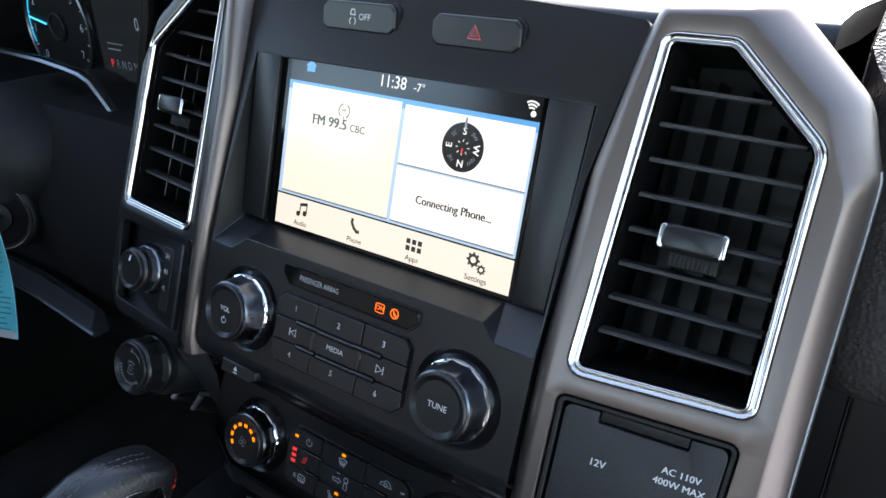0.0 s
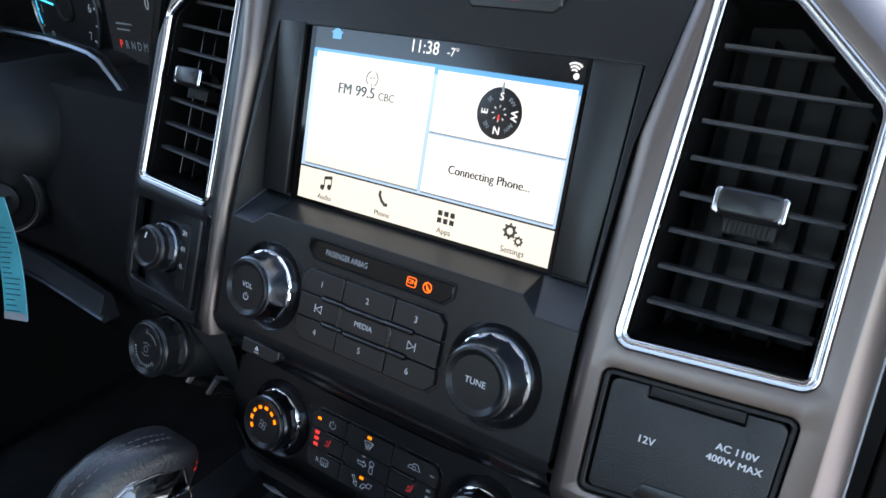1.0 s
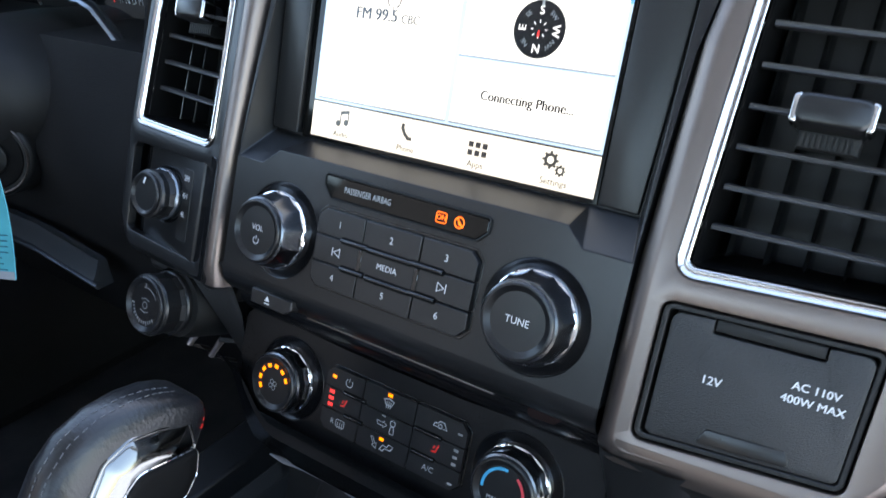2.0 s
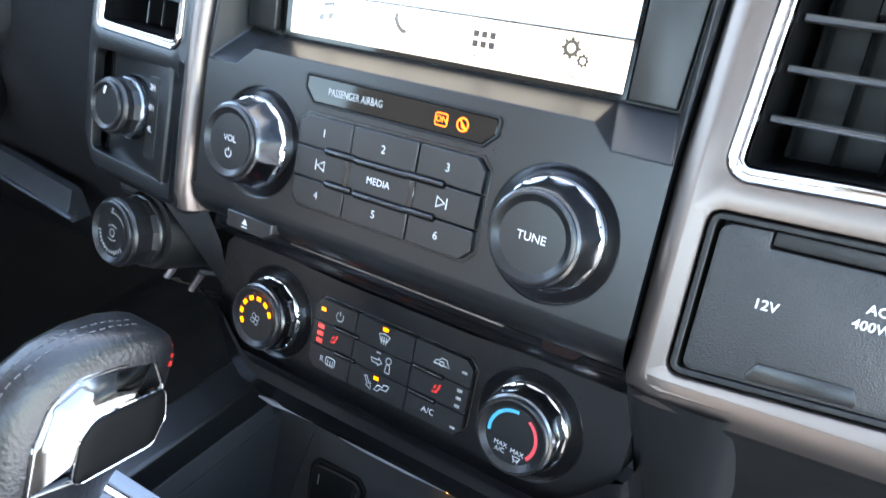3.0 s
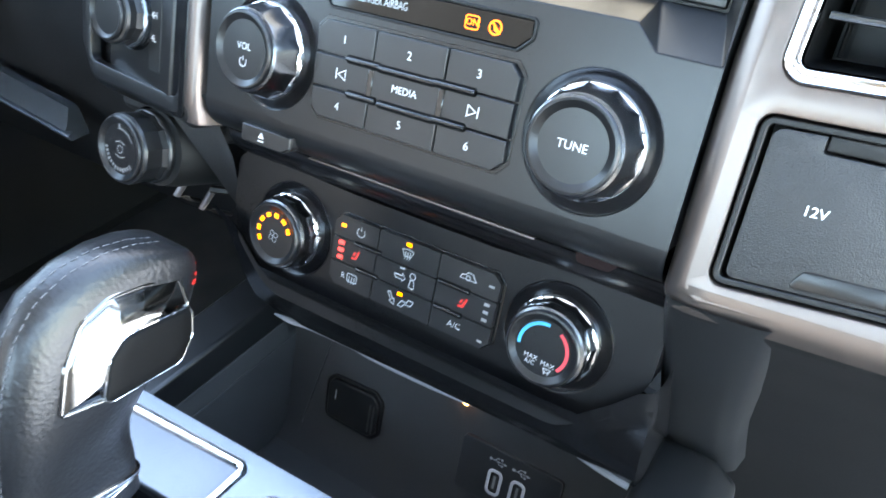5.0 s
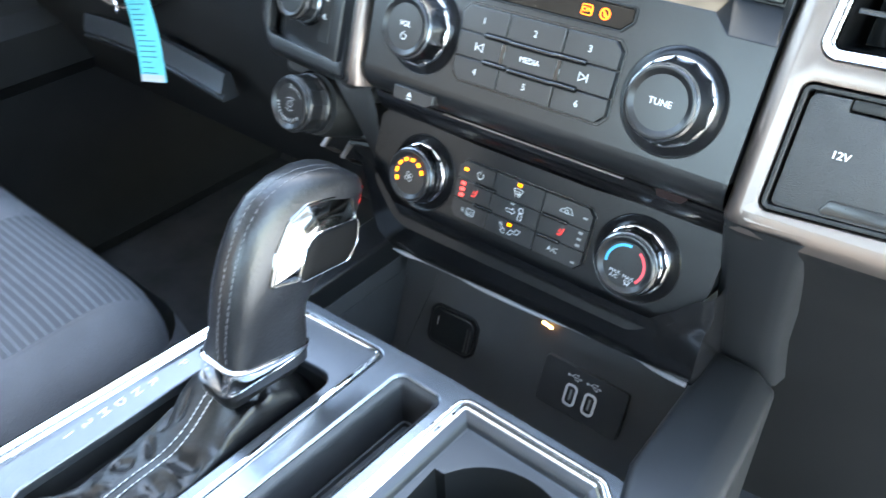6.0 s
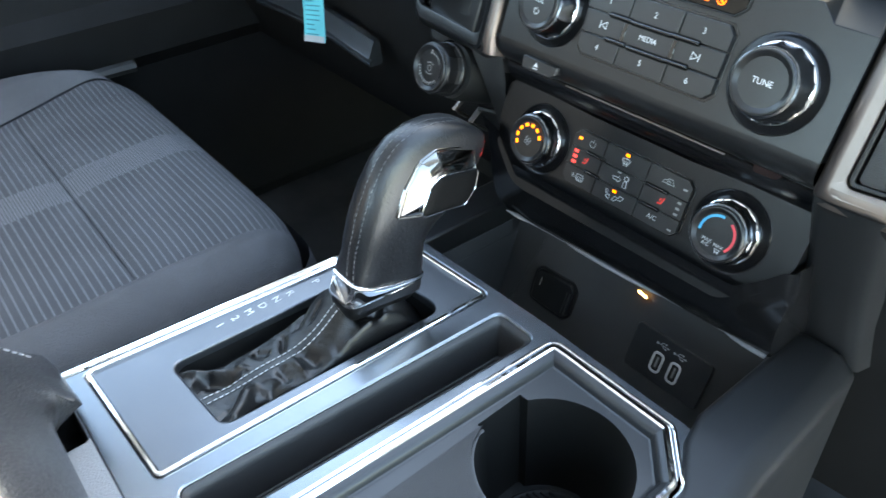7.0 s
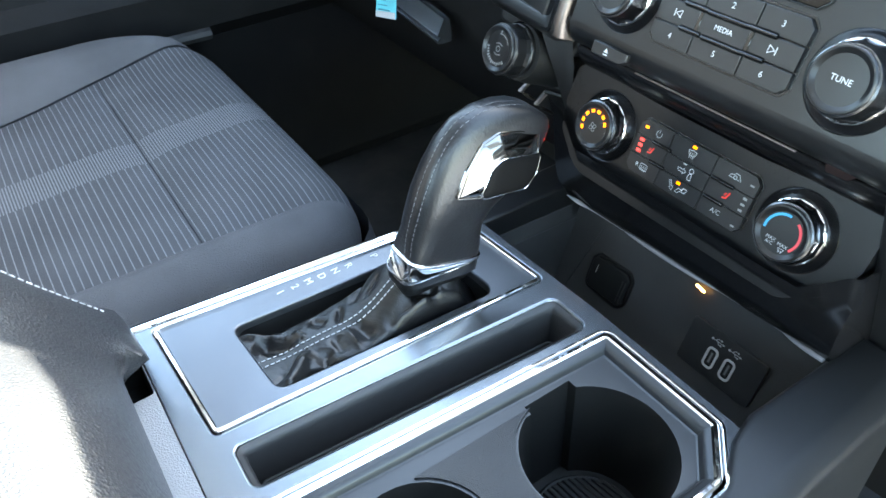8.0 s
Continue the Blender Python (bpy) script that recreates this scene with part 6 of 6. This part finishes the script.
part("lock_plate", moved(lathe([(30, 3), (28, 5), (0, 5)]), lock_m), DUCT, column)
part("lock_ring", moved(lathe([(33, 3), (33.6, 6), (33, 6.6), (32.2, 6.2), (32, 3.4)]), lock_m), SILVER, column, "dark bright-edged lock ring", sharp=25)
part("lock_face", moved(lathe([(16, 4), (16, 8), (14, 9.5), (0, 9.5)]), lock_m), RUBBER, column)

keys = thing("ignition_key", "steel ignition key with a turquoise paper tag", "key")
bm = moved(plate(fillet(box(-13, 6, 13, 38), 8, 4), [circle(0, 30, 3.4, 12)], 1.8, -1.8, 0.8), lock_m @ Matrix.Rotation(radians(20), 4, "Z") @ Matrix.Rotation(math.pi / 2, 4, "X"))
part("bow", bm, CHROME, keys, "steel key bow")
bm = tube([Vector((-446 + 6 * math.cos(a), 503 - 4 * math.cos(a), 545 + 13 * math.sin(a))) for a in [2 * math.pi * k / 20 for k in range(20)]], 0.9, 6, True)
part("split_ring", bm, CHROME, keys, "steel split ring")
TAGMAT = material("turquoise_tag_paper", (0.05, 0.29, 0.32), 0.35, grain=0.1, scale=300, vary=0.25, coat=0.4)
bm = bmesh.new()
tagpts = []
for k in range(9):
    t = k / 8
    c = Vector((-374, 484, 598)).lerp(Vector((-317, 452, 519)), t)
    c.y += 4 * math.sin(t * 3)
    w = Vector((14.5, 2.0, 2.5))
    tagpts.append((c - w, c + w))
loops(bm, [[a, b, b + Vector((0, 0.7, 0)), a + Vector((0, 0.7, 0))] for a, b in tagpts], True, True)
tag_ob = part("tag", bm, TAGMAT, keys, "turquoise printed paper tag")
TAGPRINT = material("faded_tag_print", (0.02, 0.12, 0.16), 0.5)
random.seed(4)
for k in range(22):
    t = 0.05 + 0.042 * k
    i = min(7, int(t * 8))
    a, b = tagpts[i][0].lerp(tagpts[i + 1][0], t * 8 - i), tagpts[i][1].lerp(tagpts[i + 1][1], t * 8 - i)
    p, q = a.lerp(b, 0.12), a.lerp(b, random.uniform(0.45, 0.9))
    up, down = Vector((0, -0.4, 0.55)), Vector((0, -0.4, -0.55))
    bm = bmesh.new()
    bm.faces.new([bm.verts.new(v) for v in (p + up, q + up, q + down, p + down)])
    part("print_bar", bm, TAGPRINT, tag_ob, smooth=False)
i0, i1 = tagpts[7], tagpts[8]
bm = bmesh.new()
bm.faces.new([bm.verts.new(v + Vector((0, -0.45, 0))) for v in (i0[0].lerp(i1[0], 0.55), i0[1].lerp(i1[1], 0.55), i1[1], i1[0])])
part("tag_foot", bm, GREYPRINT, tag_ob, smooth=False)

# ---- instrument cluster ----
cluster = thing("instrument_cluster", "black instrument cluster with a lit tachometer and gear display", "instrument cluster")
CY = 702
cm = Matrix(((1, 0, 0, 0), (0, 0, -1, CY), (0, 1, 0, 0), (0, 0, 0, 1)))
bm = moved(plate(fillet(box(-760, 590, -395, 810), 16, 4), (), 0, -20, 1), cm)
part("face", bm, GLOSS, cluster)
GC = (-601, 702)
part("gauge_ring", moved(lathe([(67, 0), (67, 3), (64.5, 4), (63, 2), (63, 0)], *GC, 48), cm), GRAPHITE, cluster, "grey gauge ring")
part("gauge_face", moved(lathe([(63, 0.2), (0, 0.6)], *GC, 40), cm), RUBBER, cluster)
part("hub_ring", moved(lathe([(17, 0.8), (17, 3), (14, 4), (12, 2), (0, 2)], *GC, 32), cm), RUBBER, cluster)
part("gauge_glow", moved(strip(circle(*GC, 60.5, 16, radians(140), radians(205)), 2.5, 0, 1.2), cm), glow("cyan_lamp", (0.02, 0.45, 0.8), 0.2), cluster, "cyan lit edge", smooth=False)
part("pointer", moved(strip([(GC[0] - 57, GC[1] + 8), (GC[0] - 20, GC[1] + 2)], 2.4, 0, 3.0), cm), glow("cyan_pointer", (0.05, 0.6, 0.95), 0.25), cluster, "cyan pointer", smooth=False)


def on_cluster(word, size, x, z, mat, stretch=1.0):
    lettering(word, size, (0, 0, 0), mat, cluster, m=Matrix.Translation((x / 1000, (CY - 1.5) / 1000, z / 1000)) @ Matrix.Rotation(math.pi / 2, 4, "X") @ Matrix.Diagonal((stretch, 1, 1, 1)))


for n in range(8):
    a = radians(222 - n * 36.5)
    on_cluster(str(n), 13, GC[0] + 50 * math.cos(a), GC[1] + 50 * math.sin(a), PRINT)
bm = bmesh.new()
for n in range(15):
    a = radians(222 - n * 18.25)
    strip([(GC[0] + 57 * math.cos(a), GC[1] + 57 * math.sin(a)), (GC[0] + 62 * math.cos(a), GC[1] + 62 * math.sin(a))], 1.6 if n % 2 else 2.4, 0, 1.2, bm)
part("tick", moved(bm, cm), PRINT, cluster, smooth=False)
lettering("RPM X 1000", 6, (0, 0, 0), PRINT, cluster, m=Matrix.Translation((GC[0] / 1000, (CY - 1.5) / 1000, (GC[1] + 36) / 1000)) @ Matrix.Rotation(math.pi / 2, 4, "X"))
part("info_display", moved(plate(box(-522, 640, -404, 790), (), 0.8, 0, 0.3), cm), glow("dim_display", (0.015, 0.018, 0.022), 0.1), cluster, smooth=False)
on_cluster("0", 19, -445, 717, PRINT, 0.75)
for k in range(2):
    part("print_bar", moved(fill([box(-506, 693 - 6 * k, -478 - 5 * (k % 2), 694.6 - 6 * k)], 1.4), cm), GREYPRINT, cluster, smooth=False)
for k, ch in enumerate("PRNDM"):
    on_cluster(ch, 12.5, -503 + 10.8 * k, 672, RED if k == 0 else PALEPRINT, 0.8)
# hood rim round the cluster and the trim beside the column
bm = tube([(-720, 640, 676), (-640, 630, 687), (-570, 625, 690), (-500, 625, 689), (-458, 625, 686), (-432, 625, 683), (-416, 625, 678), (-394, 625, 659), (-372, 622, 643), (-352, 618, 632)], 6, 8, flat=0.6)
part("lower_rim", bm, GRAPHITE, cluster, "smooth grey lower rim")
bm = tube([(-350, 616, 630), (-334, 618, 660), (-320, 621, 705), (-306, 624, 745), (-292, 627, 810)], 5, 8)
part("side_rim", bm, CHARCOAL, cluster, "smooth dark side rim")
bm = bmesh.new()
loops(bm, [[(-292, 624, 810), (-312, 624, 700), (-326, 628, 640), (-338, 632, 600)], [(-355, 660, 810), (-362, 664, 700), (-372, 668, 640), (-380, 670, 600)], [(-394, 704, 810), (-398, 704, 700), (-398, 704, 640), (-398, 704, 600)]], closed=False)
part("side_cheek", bm, CHARCOAL, cluster, sharp=60)
bm = bmesh.new()
loops(bm, [[(x, 600, 625), (x, 640, 655), (x, 702, 640)] for x in (-760, -500, -380)], closed=False)
part("sill", bm, RUBBER, cluster)
